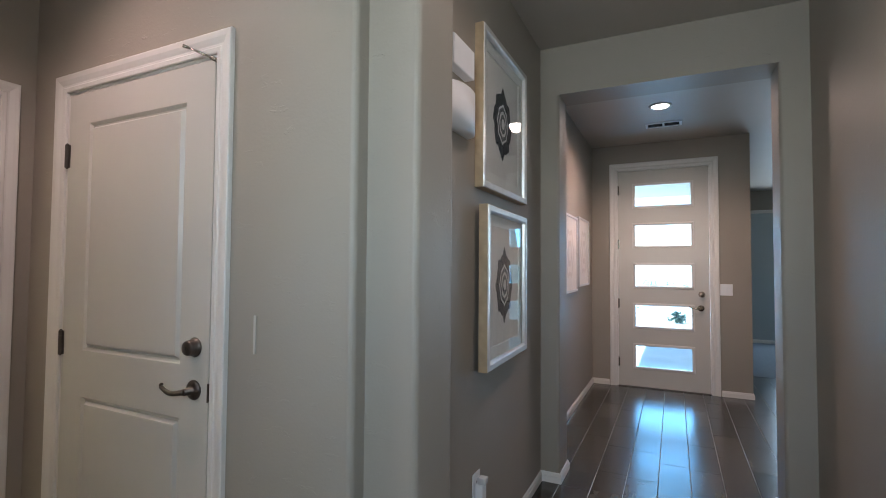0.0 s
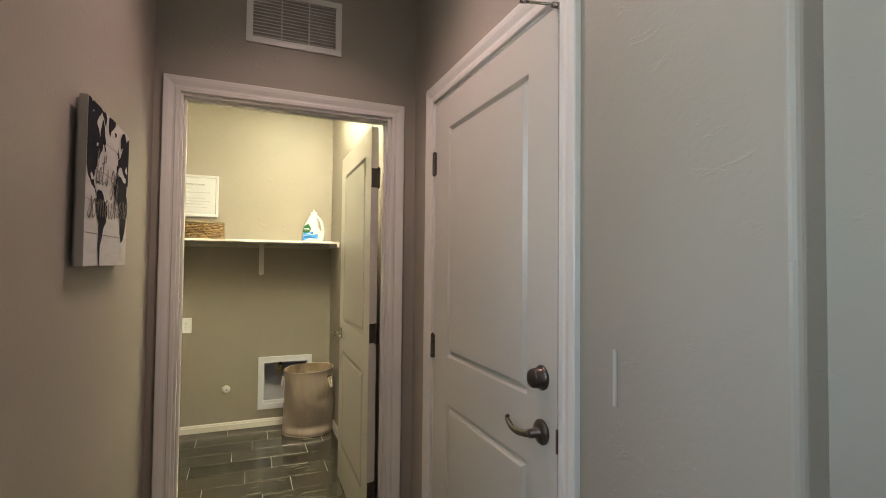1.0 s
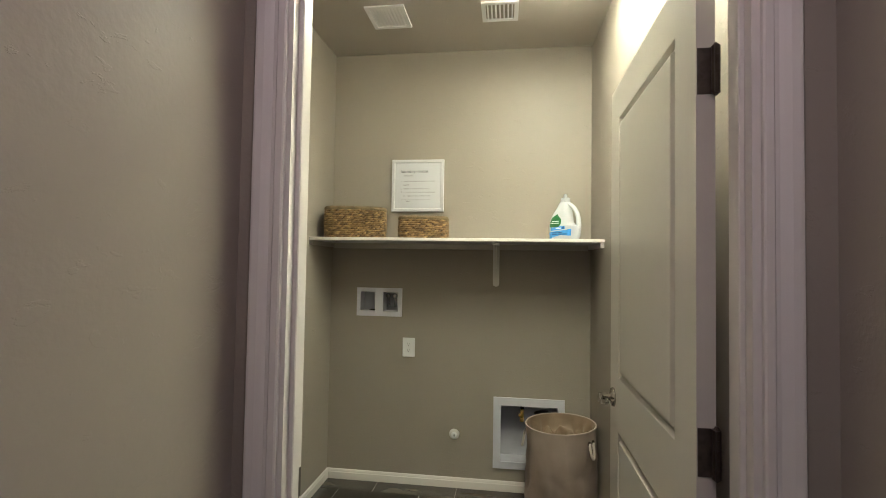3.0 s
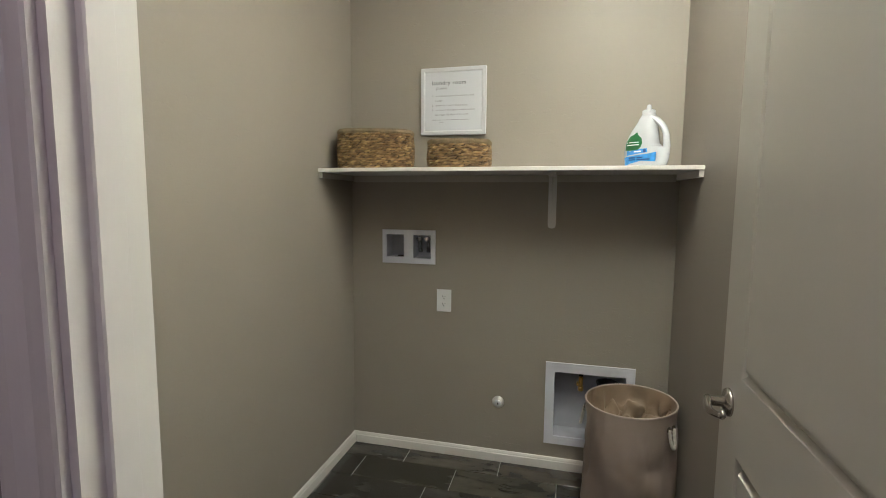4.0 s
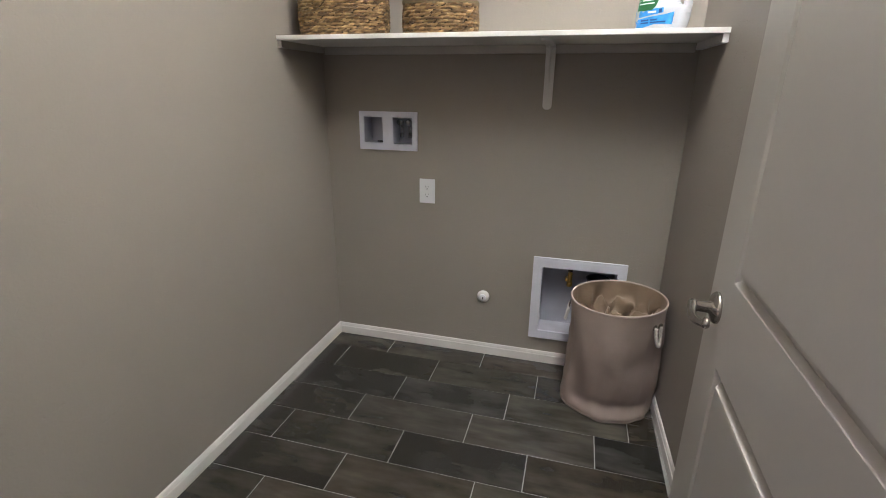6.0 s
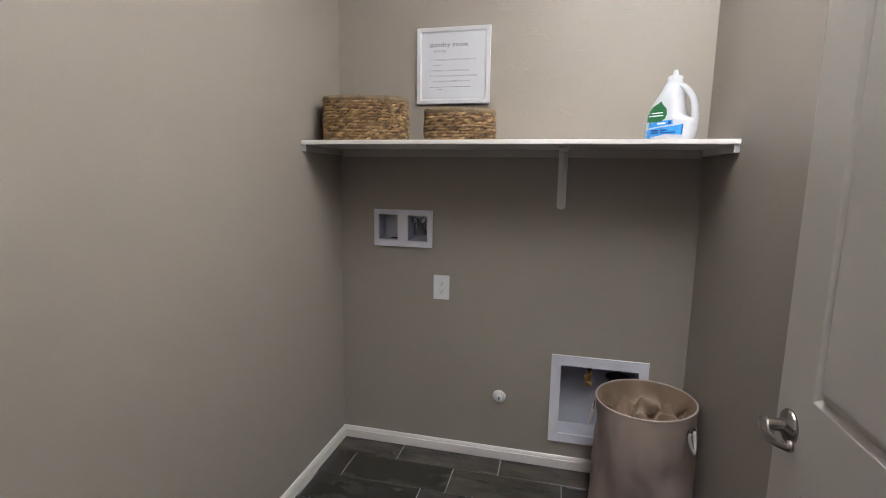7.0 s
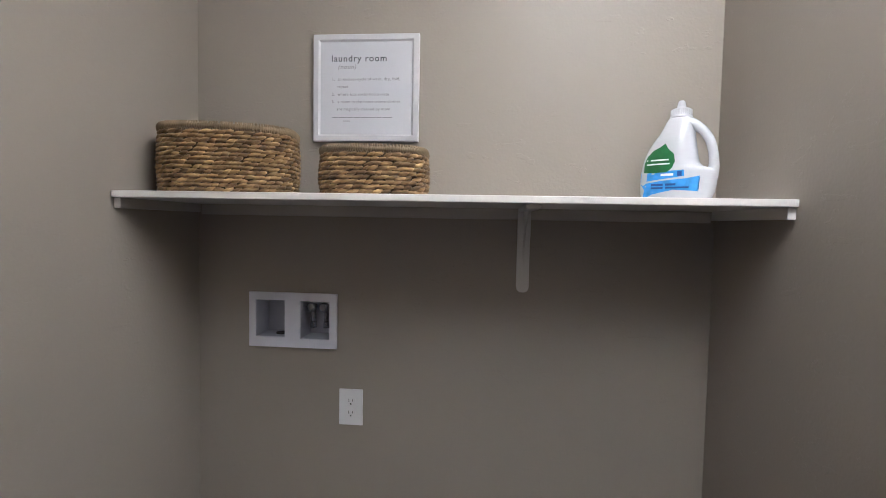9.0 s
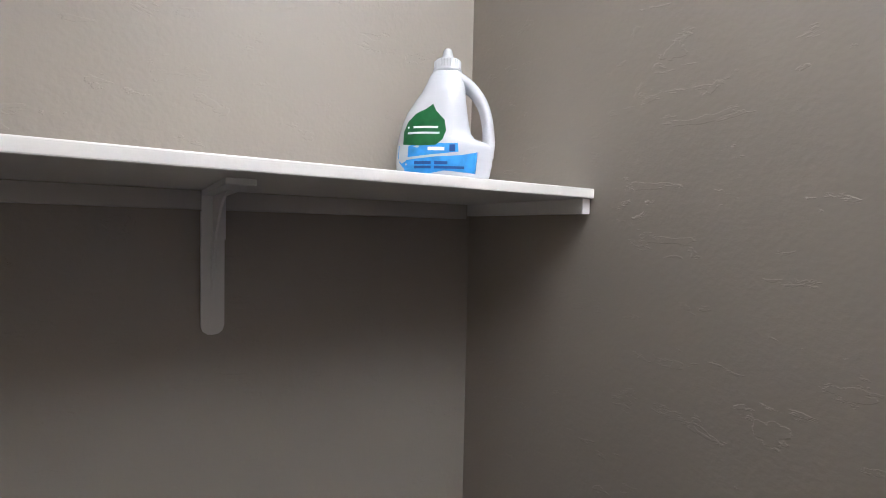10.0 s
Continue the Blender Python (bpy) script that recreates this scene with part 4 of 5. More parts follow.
part("frame", flange([(-0.330, -0.232, 1.074, 1.196), (-0.181, -0.082, 1.070, 1.195)], -0.353, -0.058, 1.041, 1.221, 0.011), BOXP, wb, "white plastic wall frame")
lb = part("recess", recess_shell(-0.3325, -0.2295, 1.0715, 1.1985, 0.085), SHADEDBOXP, wb, "empty recess with drain, its shade put into the grey colour")
part("drain", lathe(((0.001, 0), (0.022, 0.0), (0.022, 0.003), (0.017, 0.003), (0.016, 0.001), (0.001, 0.001)), Matrix.Translation((-0.045, -0.262, 1.0750)), 24), DARK, lb, "dark round drain opening")
rb = part("recess", recess_shell(-0.1835, -0.0795, 1.0675, 1.1975, 0.085), SHADEDBOXP, wb, "recess with chrome valves, its shade put into the grey colour")
for y in (-0.156, -0.112):
    v = bmesh.new()
    cyl(v, Matrix.Translation((-0.050, y, 1.112)), 0.0085, 0.0085, 0.052, 16)
    cyl(v, Matrix.Translation((-0.050, y, 1.098)), 0.0115, 0.0100, 0.020, 6)
    cyl(v, Matrix.Translation((-0.060, y, 1.168)) @ Matrix.Rotation(radians(90), 4, "Y"), 0.010, 0.010, 0.032, 16)
    valve = part("valve", v, CHROME, rb, "chrome supply valve", True)
    k = lathe(((0.001, 0), (0.0145, 0.0), (0.016, 0.003), (0.0155, 0.010), (0.010, 0.013), (0.001, 0.013)), Matrix.Translation((-0.030, y, 1.171)) @ Matrix.Rotation(radians(90), 4, "Y"), 12)
    part("knob", k, CHROME, valve, "round chrome valve knob", True)

# power outlet
def outlet(place, label, turn=0.0):
    o = root("power_outlet", place, label, "outlet", "", turn)
    part("plate", boxes((0.0005, 0.0055, -0.0395, 0.0395, -0.060, 0.060), bevel=0.0022), PLASTIC, o, "white cover plate")
    for z in (-0.0195, 0.0195):
        face = part("socket", lathe(((0.001, 0), (0.0170, 0.0), (0.0170, 0.0012), (0.001, 0.0015)), Matrix.Translation((0.0055, 0, z)) @ Matrix.Rotation(radians(90), 4, "Y"), 28), PLASTIC, o)
        part("slots", boxes((0.0066, 0.0074, -0.0072, -0.0052, z - 0.001, z + 0.008), (0.0066, 0.0074, 0.0052, 0.0070, z, z + 0.007), (0.0066, 0.0074, -0.0024, 0.0024, z - 0.0105, z - 0.0055)), DARK, face)
    part("screw", lathe(((0.001, 0), (0.0028, 0), (0.0022, 0.0012), (0.001, 0.0014)), Matrix.Translation((0.0055, 0, 0)) @ Matrix.Rotation(radians(90), 4, "Y"), 12), PLASTIC, o)
    return o


outlet((XB, -0.0095, 0.850), "white duplex power outlet on the laundry wall")

# gas shut-off with key hole
gas = root("gas_shutoff", (XB, 0.289, 0.325), "small round off-white gas shut-off cover with dark key slot", "gas valve")
turn = Matrix.Rotation(radians(90), 4, "Y")
part("flange", lathe(((0.001, 0.0005), (0.032, 0.0005), (0.032, 0.003), (0.028, 0.008), (0.024, 0.017), (0.018, 0.018), (0.001, 0.018)), turn), TRIM, gas, "", True)
part("collar", lathe(((0.001, 0.0175), (0.0180, 0.0175), (0.0180, 0.0215), (0.0150, 0.0225), (0.001, 0.0225)), turn, 20), PLASTIC, gas, "raised white collar", True)
part("key_hole", boxes((0.0215, 0.0232, -0.0020, 0.0045, -0.009, 0.005)), DARK, gas)

# dryer box
dry = root("dryer_box", (XB, 0.0, 0.0), "white recessed dryer vent box behind the laundry hamper", "utility box")
part("frame", flange([(0.574, 0.916, 0.180, 0.520)], 0.529, 0.957, 0.138, 0.568, 0.012), BOXP, dry, "white plastic wall frame")
# the recess is coloured darker than its frame to stand for shade
db = part("recess", recess_shell(0.5705, 0.9195, 0.1765, 0.5235, 0.117), SHADEDBOXP, dry, "deep recess, its shade put into the grey colour")
duct = lathe(((0.001, -0.04), (0.050, -0.04), (0.050, 0.0), (0.056, 0.001), (0.056, 0.004), (0.053, 0.006), (0.047, 0.0), (0.047, -0.035), (0.001, -0.035)), Matrix.Translation((-0.055, 0.835, 0.462)), 32)
part("duct", duct, DARK, db, "dark dryer vent opening", True)
v = bmesh.new()
cyl(v, Matrix.Translation((-0.055, 0.705, 0.425)), 0.011, 0.011, 0.055, 16)
cyl(v, Matrix.Translation((-0.055, 0.705, 0.480)), 0.008, 0.008, 0.038, 12)
cyl(v, Matrix.Translation((-0.055, 0.705, 0.410)), 0.0145, 0.0135, 0.022, 6)
cyl(v, Matrix.Translation((-0.060, 0.690, 0.452)) @ Matrix.Rotation(radians(90), 4, "Y"), 0.007, 0.007, 0.040, 12)
gv = part("gas_valve", v, BRASS, db, "brass gas stub valve", True)
part("pipe", boxes((-0.066, -0.044, 0.694, 0.716, 0.489, 0.521)), DARK, gv)


# laundry hamper
HX, HY, HR, HH = -4.266, 0.907, 0.192, 0.502
hamper = root("laundry_hamper", (HX, HY, 0.0), "taupe cloth laundry hamper with rope loops, standing in the corner", "hamper")


def hamper_wall(t, z, grow=0.0):
    """Soft round wall: leans, sags and wrinkles towards the bottom."""
    f = z / HH
    r = HR + grow + 0.002 * math.sin(math.pi * f)
    w = noise.noise(Vector((math.cos(t) * 1.3, math.sin(t) * 1.3, z * 4.0 + 3))) * 0.021
    w += noise.noise(Vector((math.cos(t) * 3.2, math.sin(t) * 3.2, z * 5.0))) * 0.010
    w -= 0.006 * max(0.0, 1 - abs(noise.noise(Vector((math.cos(t) * 2.4 + z, math.sin(t) * 2.4, z * 2.2 + 9)))) * 9)
    low = max(0.0, 1 - z / 0.085)
    w += 0.001 * low - 0.010 * low ** 3
    w -= 0.004 * math.exp(-((z - 0.095 - 0.02 * math.sin(2 * t + 1)) / 0.030) ** 2) * (0.6 + 0.4 * math.sin(3 * t))
    w -= 0.007 * math.exp(-((z - 0.36 + 0.10 * math.sin(2.0 * t + 0.6)) / 0.032) ** 2) * max(0.0, math.sin(3.0 * t + 0.5))
    w -= 0.006 * math.exp(-((z - 0.22 - 0.09 * math.sin(1.5 * t)) / 0.028) ** 2) * max(0.0, math.sin(4.0 * t + 2.2))
    front = max(0.0, math.cos(t - 0.15)) ** 2
    w += front * (0.015 * math.exp(-((z - 0.020) / 0.024) ** 2) - 0.016 * math.exp(-((z - 0.070) / 0.026) ** 2))
    w *= min(1.0, (HH - z) / 0.12 + 0.12)
    lean = 0.012 * (f - 0.5)
    return Vector((r * math.cos(t) + w * math.cos(t) + lean, (r + w) * math.sin(t), z + 0.008 * math.sin(t) * f))


bm = bmesh.new()
n, levels = 96, 44
rings = []
for j in range(levels + 1):
    z = 0.002 + (HH - 0.002) * (j / levels) ** 1.15
    rings.append([bm.verts.new(hamper_wall(2 * math.pi * i / n, z)) for i in range(n)])
for a, b in zip(rings, rings[1:]):
    for i in range(n):
        bm.faces.new((a[i], a[(i + 1) % n], b[(i + 1) % n], b[i]))
bm.faces.new(rings[0])
part("bag", bm, CLOTH, hamper, "soft taupe cloth wall with sagging creases", True)
bm = bmesh.new()
rings = []
for j in range(37):
    f = j / 36
    ring = []
    for i in range(n):
        t = 2 * math.pi * i / n
        edge = hamper_wall(t, HH - 0.001, -0.005)
        c, s = math.cos(t), math.sin(t)
        fold = noise.noise(Vector((c * 2.6, s * 2.6, f * 3.2 + 7))) + 0.5 * noise.noise(Vector((c * 4.5, s * 4.5, f * 5.0)))
        crease = abs(noise.noise(Vector((c * (3 - 2 * f), s * (3 - 2 * f), f * 6.0 + 2))))
        shrink = 1 - 0.96 * f ** 2.2 - 0.42 * min(1.0, 4 * f) * (1 - f) * max(0.0, fold + 0.15)
        drop = 0.235 * min(1.0, f * 1.5) ** 0.75 * (1 + 0.55 * fold) - 0.110 * min(1, 3 * f) * crease
        ring.append(bm.verts.new((edge.x * shrink, edge.y * shrink, edge.z - max(drop, 0.0))))
    rings.append(ring)
for a, b in zip(rings, rings[1:]):
    for i in range(n):
        bm.faces.new((a[i], a[(i + 1) % n], b[(i + 1) % n], b[i]))
bm.faces.new(rings[-1])
part("lining", bm, LINER, hamper, "crumpled tan inner lining", True)
part("rim", tube([hamper_wall(2 * math.pi * i / 72, HH - 0.001, -0.0015) for i in range(72)], 0.0042, 8, True), PIPING, hamper, "pale stitched round rim", True)
part("base_piping", tube([hamper_wall(2 * math.pi * i / 72, 0.006, 0.001) for i in range(72)], 0.0042, 8, True), CLOTH, hamper, "", True)
for t in (radians(-98), radians(47)):
    d = Vector((math.cos(t), math.sin(t), 0))
    s = Vector((-math.sin(t), math.cos(t), 0))
    top = hamper_wall(t, HH - 0.058, 0.004)
    pts = []
    for k in range(33):
        a = math.pi * k / 32
        pts.append(top + s * (0.016 * math.cos(a)) + d * (0.013 * math.sin(a) + 0.004) - Vector((0, 0, 0.078 * math.sin(a) ** 0.8)))
    loop = bmesh.new()
    for q in range(3):
        twist = []
        for k, p in enumerate(pts):
            e = (pts[min(k + 1, 32)] - pts[max(k - 1, 0)]).normalized()
            u = e.cross(d + s * 0.3).normalized()
            w = e.cross(u)
            a = 2 * math.pi * (q / 3 + k / 5.5)
            twist.append(p + (u * math.cos(a) + w * math.sin(a)) * 0.0036)
        tube(twist, 0.0040, 6, False, loop)
    rope = part("rope_loop", loop, ROPE, hamper, "twisted white rope loop", True)
    for e in (pts[0], pts[-1]):
        facing, _ = along(e - d * 0.004, e + d * 0.004)
        part("eyelet", lathe(((0.001, 0), (0.0125, 0), (0.0125, 0.003), (0.008, 0.004), (0.001, 0.004)), facing, 18), NICKEL, rope)


# ---- ceiling fittings ----
def ceiling_grille(place, size, slats, name, label, square, dark=False):
    g = root(name, place, label, "vent")
    a, b = size[0] / 2, size[1] / 2
    part("frame", slab("z", -0.010, -0.0005, (-a, a), (-b, b), [(-a + 0.022, a - 0.022, -b + 0.022, b - 0.022)]), PLASTIC, g, "white grille frame")
    part("backing", boxes((-a + 0.02, a - 0.02, -b + 0.02, b - 0.02, -0.0018, -0.0006)), DARK if dark else BOARDE if not square else PLASTIC, g)
    if dark:
        part("divider", boxes((-0.009, 0.009, -b + 0.021, b - 0.021, -0.0095, -0.0020)), PLASTIC, g)
    for k in range(slats):
        y = -b + 0.022 + (2 * b - 0.044) * (k + 0.5) / slats
        s = part("slat", boxes((-a + 0.021, a - 0.021, -0.0045, 0.0045, -0.0010, 0.0010)), DARK if dark else PLASTIC, g)
        s.matrix_basis = pose(0, y, -0.0060, 35 if not square else 20, 0, 0)
    return g


ceiling_grille((-4.025, -0.060, TOP), (0.235, 0.215), 9, "exhaust_grille", "white square exhaust fan grille on the laundry ceiling", True)
ceiling_grille((-4.025, 0.550, TOP), (0.195, 0.195), 7, "ceiling_register", "white air register on the laundry ceiling", False)
ceiling_grille((0.065, 5.165, TOP), (0.32, 0.16), 3, "ceiling_register", "dark-slotted air register on the entry ceiling", False, True)

light = root("ceiling_light", (-3.20, 0.88, TOP), "lit slim rectangular ceiling light of the laundry", "lamp")
part("tray", boxes((-0.60, 0.60, -0.105, 0.105, -0.030, -0.0005), bevel=0.004), PLASTIC, light, "white metal tray")
part("diffuser", boxes((-0.585, 0.585, -0.095, 0.095, -0.078, -0.0305), bevel=0.012), LAMPGLOW, light, "glowing diffuser")


def can_light(place, label):
    c = root("recessed_light", place, label, "lamp", "recessed ceiling lights")
    part("trim_ring", lathe(((0.068, -0.0006), (0.096, -0.0006), (0.094, -0.006), (0.072, -0.009), (0.068, -0.006)), Matrix(), 40, True), PLASTIC, c, "white trim ring", True)
    part("diffuser", lathe(((0.001, -0.0045), (0.070, -0.0045), (0.070, -0.0006), (0.001, -0.0006)), Matrix(), 40), CANGLOW, c, "glowing disc")
    return c


can_light((-1.62, 0.62, TOP), "lit recessed ceiling light of the side hall")
can_light((0.10, 1.70, TOP), "lit recessed ceiling light of the long hall")
can_light((0.05, 4.58, TOP), "lit recessed ceiling light in the entry")

# return air grille above the laundry doorway
ret = root("return_grille", (XH, 0.6025, 2.405), "white louvred return air grille above the doorway", "vent")
RA, RB = 0.1985, 0.120
part("frame", slab("x", 0.0005, 0.008, (-RA, RA), (-RB, RB), [(-RA + 0.026, -0.060, -RB + 0.026, RB - 0.026), (-0.054, 0.054, -RB + 0.026, RB - 0.026), (0.060, RA - 0.026, -RB + 0.026, RB - 0.026)]), TRIM, ret, "white stamped frame")
part("backing", boxes((0.0004, 0.0016, -RA + 0.02, RA - 0.02, -RB + 0.02, RB - 0.02)), BOARDE, ret)
for y0, y1 in ((-RA + 0.026, -0.060), (-0.054, 0.054), (0.060, RA - 0.026)):
    for k in range(13):
        s = part("slat", boxes((-0.0055, 0.0055, y0, y1, -0.0006, 0.0006)), TRIM, ret)
        s.matrix_basis = pose(0.0065, 0, -RB + 0.032 + k * (2 * RB - 0.064) / 12, 0, 38, 0)


# ---- side hall ----
# plank sign with map and script
AX, AW, AZ, AH = -1.653, 0.1905, 1.530, 0.1865
art = root("plank_wall_art", (AX, YA, AZ), "whitewashed plank wall art with dark world map and script", "wall art", "", 0)
for k in range(5):
    z0 = -AH + k * 2 * AH / 5
    part("plank", boxes((-AW, AW, 0.014, 0.030, z0 + 0.0007, z0 + 2 * AH / 5 - 0.0007), bevel=0.0008, seg=1), BOARD, art)
part("side_rail", boxes((AW - 0.050, AW - 0.030, 0.0006, 0.0138, -AH + 0.001, AH - 0.001)), BOARDE, art)
part("side_rail", boxes((-AW + 0.030, -AW + 0.050, 0.0006, 0.0138, -AH + 0.001, AH - 0.001)), BOARDE, art)
part("edge", boxes((AW, AW + 0.0012, 0.0140, 0.0298, -AH, AH)), BOARDE, art)


from mathutils.geometry import tessellate_polygon


def land(outline, rough, seed, lift=0.0):
    """A landmass in the picture plane: u from 0 at the picture's left to 1, v up; its coast broken by noise."""
    pts = []
    for i, (u0, v0) in enumerate(outline):
        u1, v1 = outline[(i + 1) % len(outline)]
        for k in range(9):
            f = k / 9
            u, v = u0 + (u1 - u0) * f, v0 + (v1 - v0) * f
            n1 = noise.noise(Vector((u * 14, v * 14, seed))) + 0.8 * noise.noise(Vector((u * 48, v * 48, seed + 5)))
            n2 = noise.noise(Vector((u * 14, v * 14, seed + 11))) + 0.8 * noise.noise(Vector((u * 48, v * 48, seed + 17)))
            pts.append((min(0.998, max(0.002, u + rough * n1)), min(0.998, max(0.002, v + rough * n2))))
    bm = bmesh.new()
    pts = [p for p, q in zip(pts, pts[1:] + pts[:1]) if abs(p[0] - q[0]) + abs(p[1] - q[1]) > 0.0008]
    vs = [bm.verts.new((AW - 2 * AW * u, 0.0304 + lift, -AH + 2 * AH * v)) for u, v in pts]
    for tri in tessellate_polygon([[Vector((u, v, 0)) for u, v in pts]]):
        bm.faces.new([vs[i] for i in tri])
    bmesh.ops.recalc_face_normals(bm, faces=bm.faces)
    return bm


# coasts of the printed map
NORTH_AMERICA = [(0.0, 1.0), (0.09, 1.0), (0.17, 1.0), (0.27, 1.0), (0.28, 0.98), (0.25, 0.95), (0.21, 0.92), (0.19, 0.9), (0.19, 0.87), (0.21, 0.86), (0.23, 0.84), (0.24, 0.8), (0.26, 0.85), (0.28, 0.9), (0.29, 0.92), (0.31, 0.94), (0.34, 0.91), (0.35, 0.87), (0.38, 0.8), (0.36, 0.78), (0.32, 0.78), (0.31, 0.74), (0.27, 0.71), (0.23, 0.67), (0.22, 0.64), (0.18, 0.6), (0.16, 0.58), (0.16, 0.55), (0.14, 0.54), (0.13, 0.56), (0.09, 0.57), (0.08, 0.55), (0.09, 0.53), (0.12, 0.53), (0.15, 0.53), (0.16, 0.5), (0.21, 0.46), (0.2, 0.45), (0.15, 0.48), (0.08, 0.51), (0.04, 0.53), (0.02, 0.56), (0.0, 0.6)]
BAFFIN = [(0.25, 0.99), (0.3, 0.99), (0.33, 0.99), (0.36, 1.0), (0.39, 0.97), (0.38, 0.94), (0.37, 0.9), (0.34, 0.92), (0.32, 0.95), (0.29, 0.96)]
NEWFOUNDLAND = [(0.34, 0.78), (0.37, 0.78), (0.39, 0.75), (0.36, 0.74)]
GREENLAND = [(0.44, 0.99), (0.51, 1.0), (0.61, 1.0), (0.6, 0.97), (0.54, 0.93), (0.5, 0.91), (0.47, 0.86), (0.44, 0.89), (0.43, 0.94)]
ICELAND = [(0.58, 0.92), (0.64, 0.93), (0.64, 0.91), (0.6, 0.89)]
BRITAIN = [(0.69, 0.84), (0.71, 0.81), (0.72, 0.78), (0.69, 0.76), (0.69, 0.8)]
IRELAND = [(0.65, 0.8), (0.67, 0.8), (0.67, 0.78), (0.65, 0.78)]
EUROPE = [(0.75, 0.85), (0.75, 0.91), (0.78, 0.95), (0.82, 0.98), (0.87, 0.98), (0.9, 0.94), (0.92, 0.93), (0.96, 0.95), (1.0, 0.97), (1.0, 0.81), (1.0, 0.64), (0.98, 0.59), (0.94, 0.62), (0.92, 0.65), (0.88, 0.66), (0.83, 0.68), (0.8, 0.72), (0.78, 0.72), (0.74, 0.71), (0.71, 0.69), (0.7, 0.66), (0.66, 0.66), (0.66, 0.7), (0.7, 0.71), (0.69, 0.75), (0.73, 0.77), (0.76, 0.79), (0.79, 0.83), (0.81, 0.86), (0.79, 0.86), (0.76, 0.83)]
AFRICA = [(0.61, 0.56), (0.63, 0.59), (0.67, 0.63), (0.71, 0.65), (0.77, 0.65), (0.81, 0.63), (0.87, 0.62), (0.93, 0.62), (0.96, 0.59), (0.98, 0.54), (1.0, 0.48), (0.99, 0.4), (0.97, 0.35), (0.96, 0.3), (0.92, 0.24), (0.88, 0.18), (0.82, 0.17), (0.79, 0.23), (0.77, 0.34), (0.75, 0.39), (0.72, 0.44), (0.66, 0.44), (0.63, 0.47), (0.61, 0.51)]
SOUTH_AMERICA = [(0.21, 0.46), (0.24, 0.48), (0.28, 0.48), (0.31, 0.48), (0.36, 0.45), (0.38, 0.42), (0.42, 0.41), (0.46, 0.37), (0.45, 0.33), (0.43, 0.29), (0.37, 0.24), (0.34, 0.18), (0.31, 0.13), (0.31, 0.09), (0.31, 0.03), (0.32, 0.0), (0.29, 0.0), (0.27, 0.04), (0.26, 0.12), (0.26, 0.22), (0.26, 0.27), (0.22, 0.32), (0.2, 0.36), (0.2, 0.4)]
CUBA = [(0.17, 0.52), (0.21, 0.53), (0.27, 0.53), (0.24, 0.52)]
BLACK_SEA = [(0.89, 0.72), (0.94, 0.75), (0.95, 0.71), (0.94, 0.69), (0.9, 0.7)]
RED_SEA = [(0.94, 0.58), (0.97, 0.53), (0.99, 0.49), (0.98, 0.48), (0.95, 0.53)]
GREAT_LAKES = [(0.17, 0.76), (0.21, 0.76), (0.2, 0.74), (0.17, 0.74)]
ARCTIC_A = [(0.06, 1.0), (0.09, 1.0), (0.08, 0.99), (0.06, 0.98)]
ARCTIC_B = [(0.07, 0.92), (0.1, 0.94), (0.1, 0.93), (0.07, 0.92)]
LANDS = (NORTH_AMERICA, BAFFIN, NEWFOUNDLAND, GREENLAND, ICELAND, BRITAIN, IRELAND, EUROPE, AFRICA, SOUTH_AMERICA, CUBA)
BAYS = (BLACK_SEA, RED_SEA, GREAT_LAKES, ARCTIC_A, ARCTIC_B)
for k, outline in enumerate(LANDS):
    part("map_print", land(outline, 0.008 if len(outline) > 12 else 0.003, 3.1 * k, 0.00008 * k), NAVY, art, "dark charcoal landmass print")
for k, outline in enumerate(BAYS):
    part("bay_print", land(outline, 0.003, 50 + 2.3 * k, 0.0014), BOARD, art)
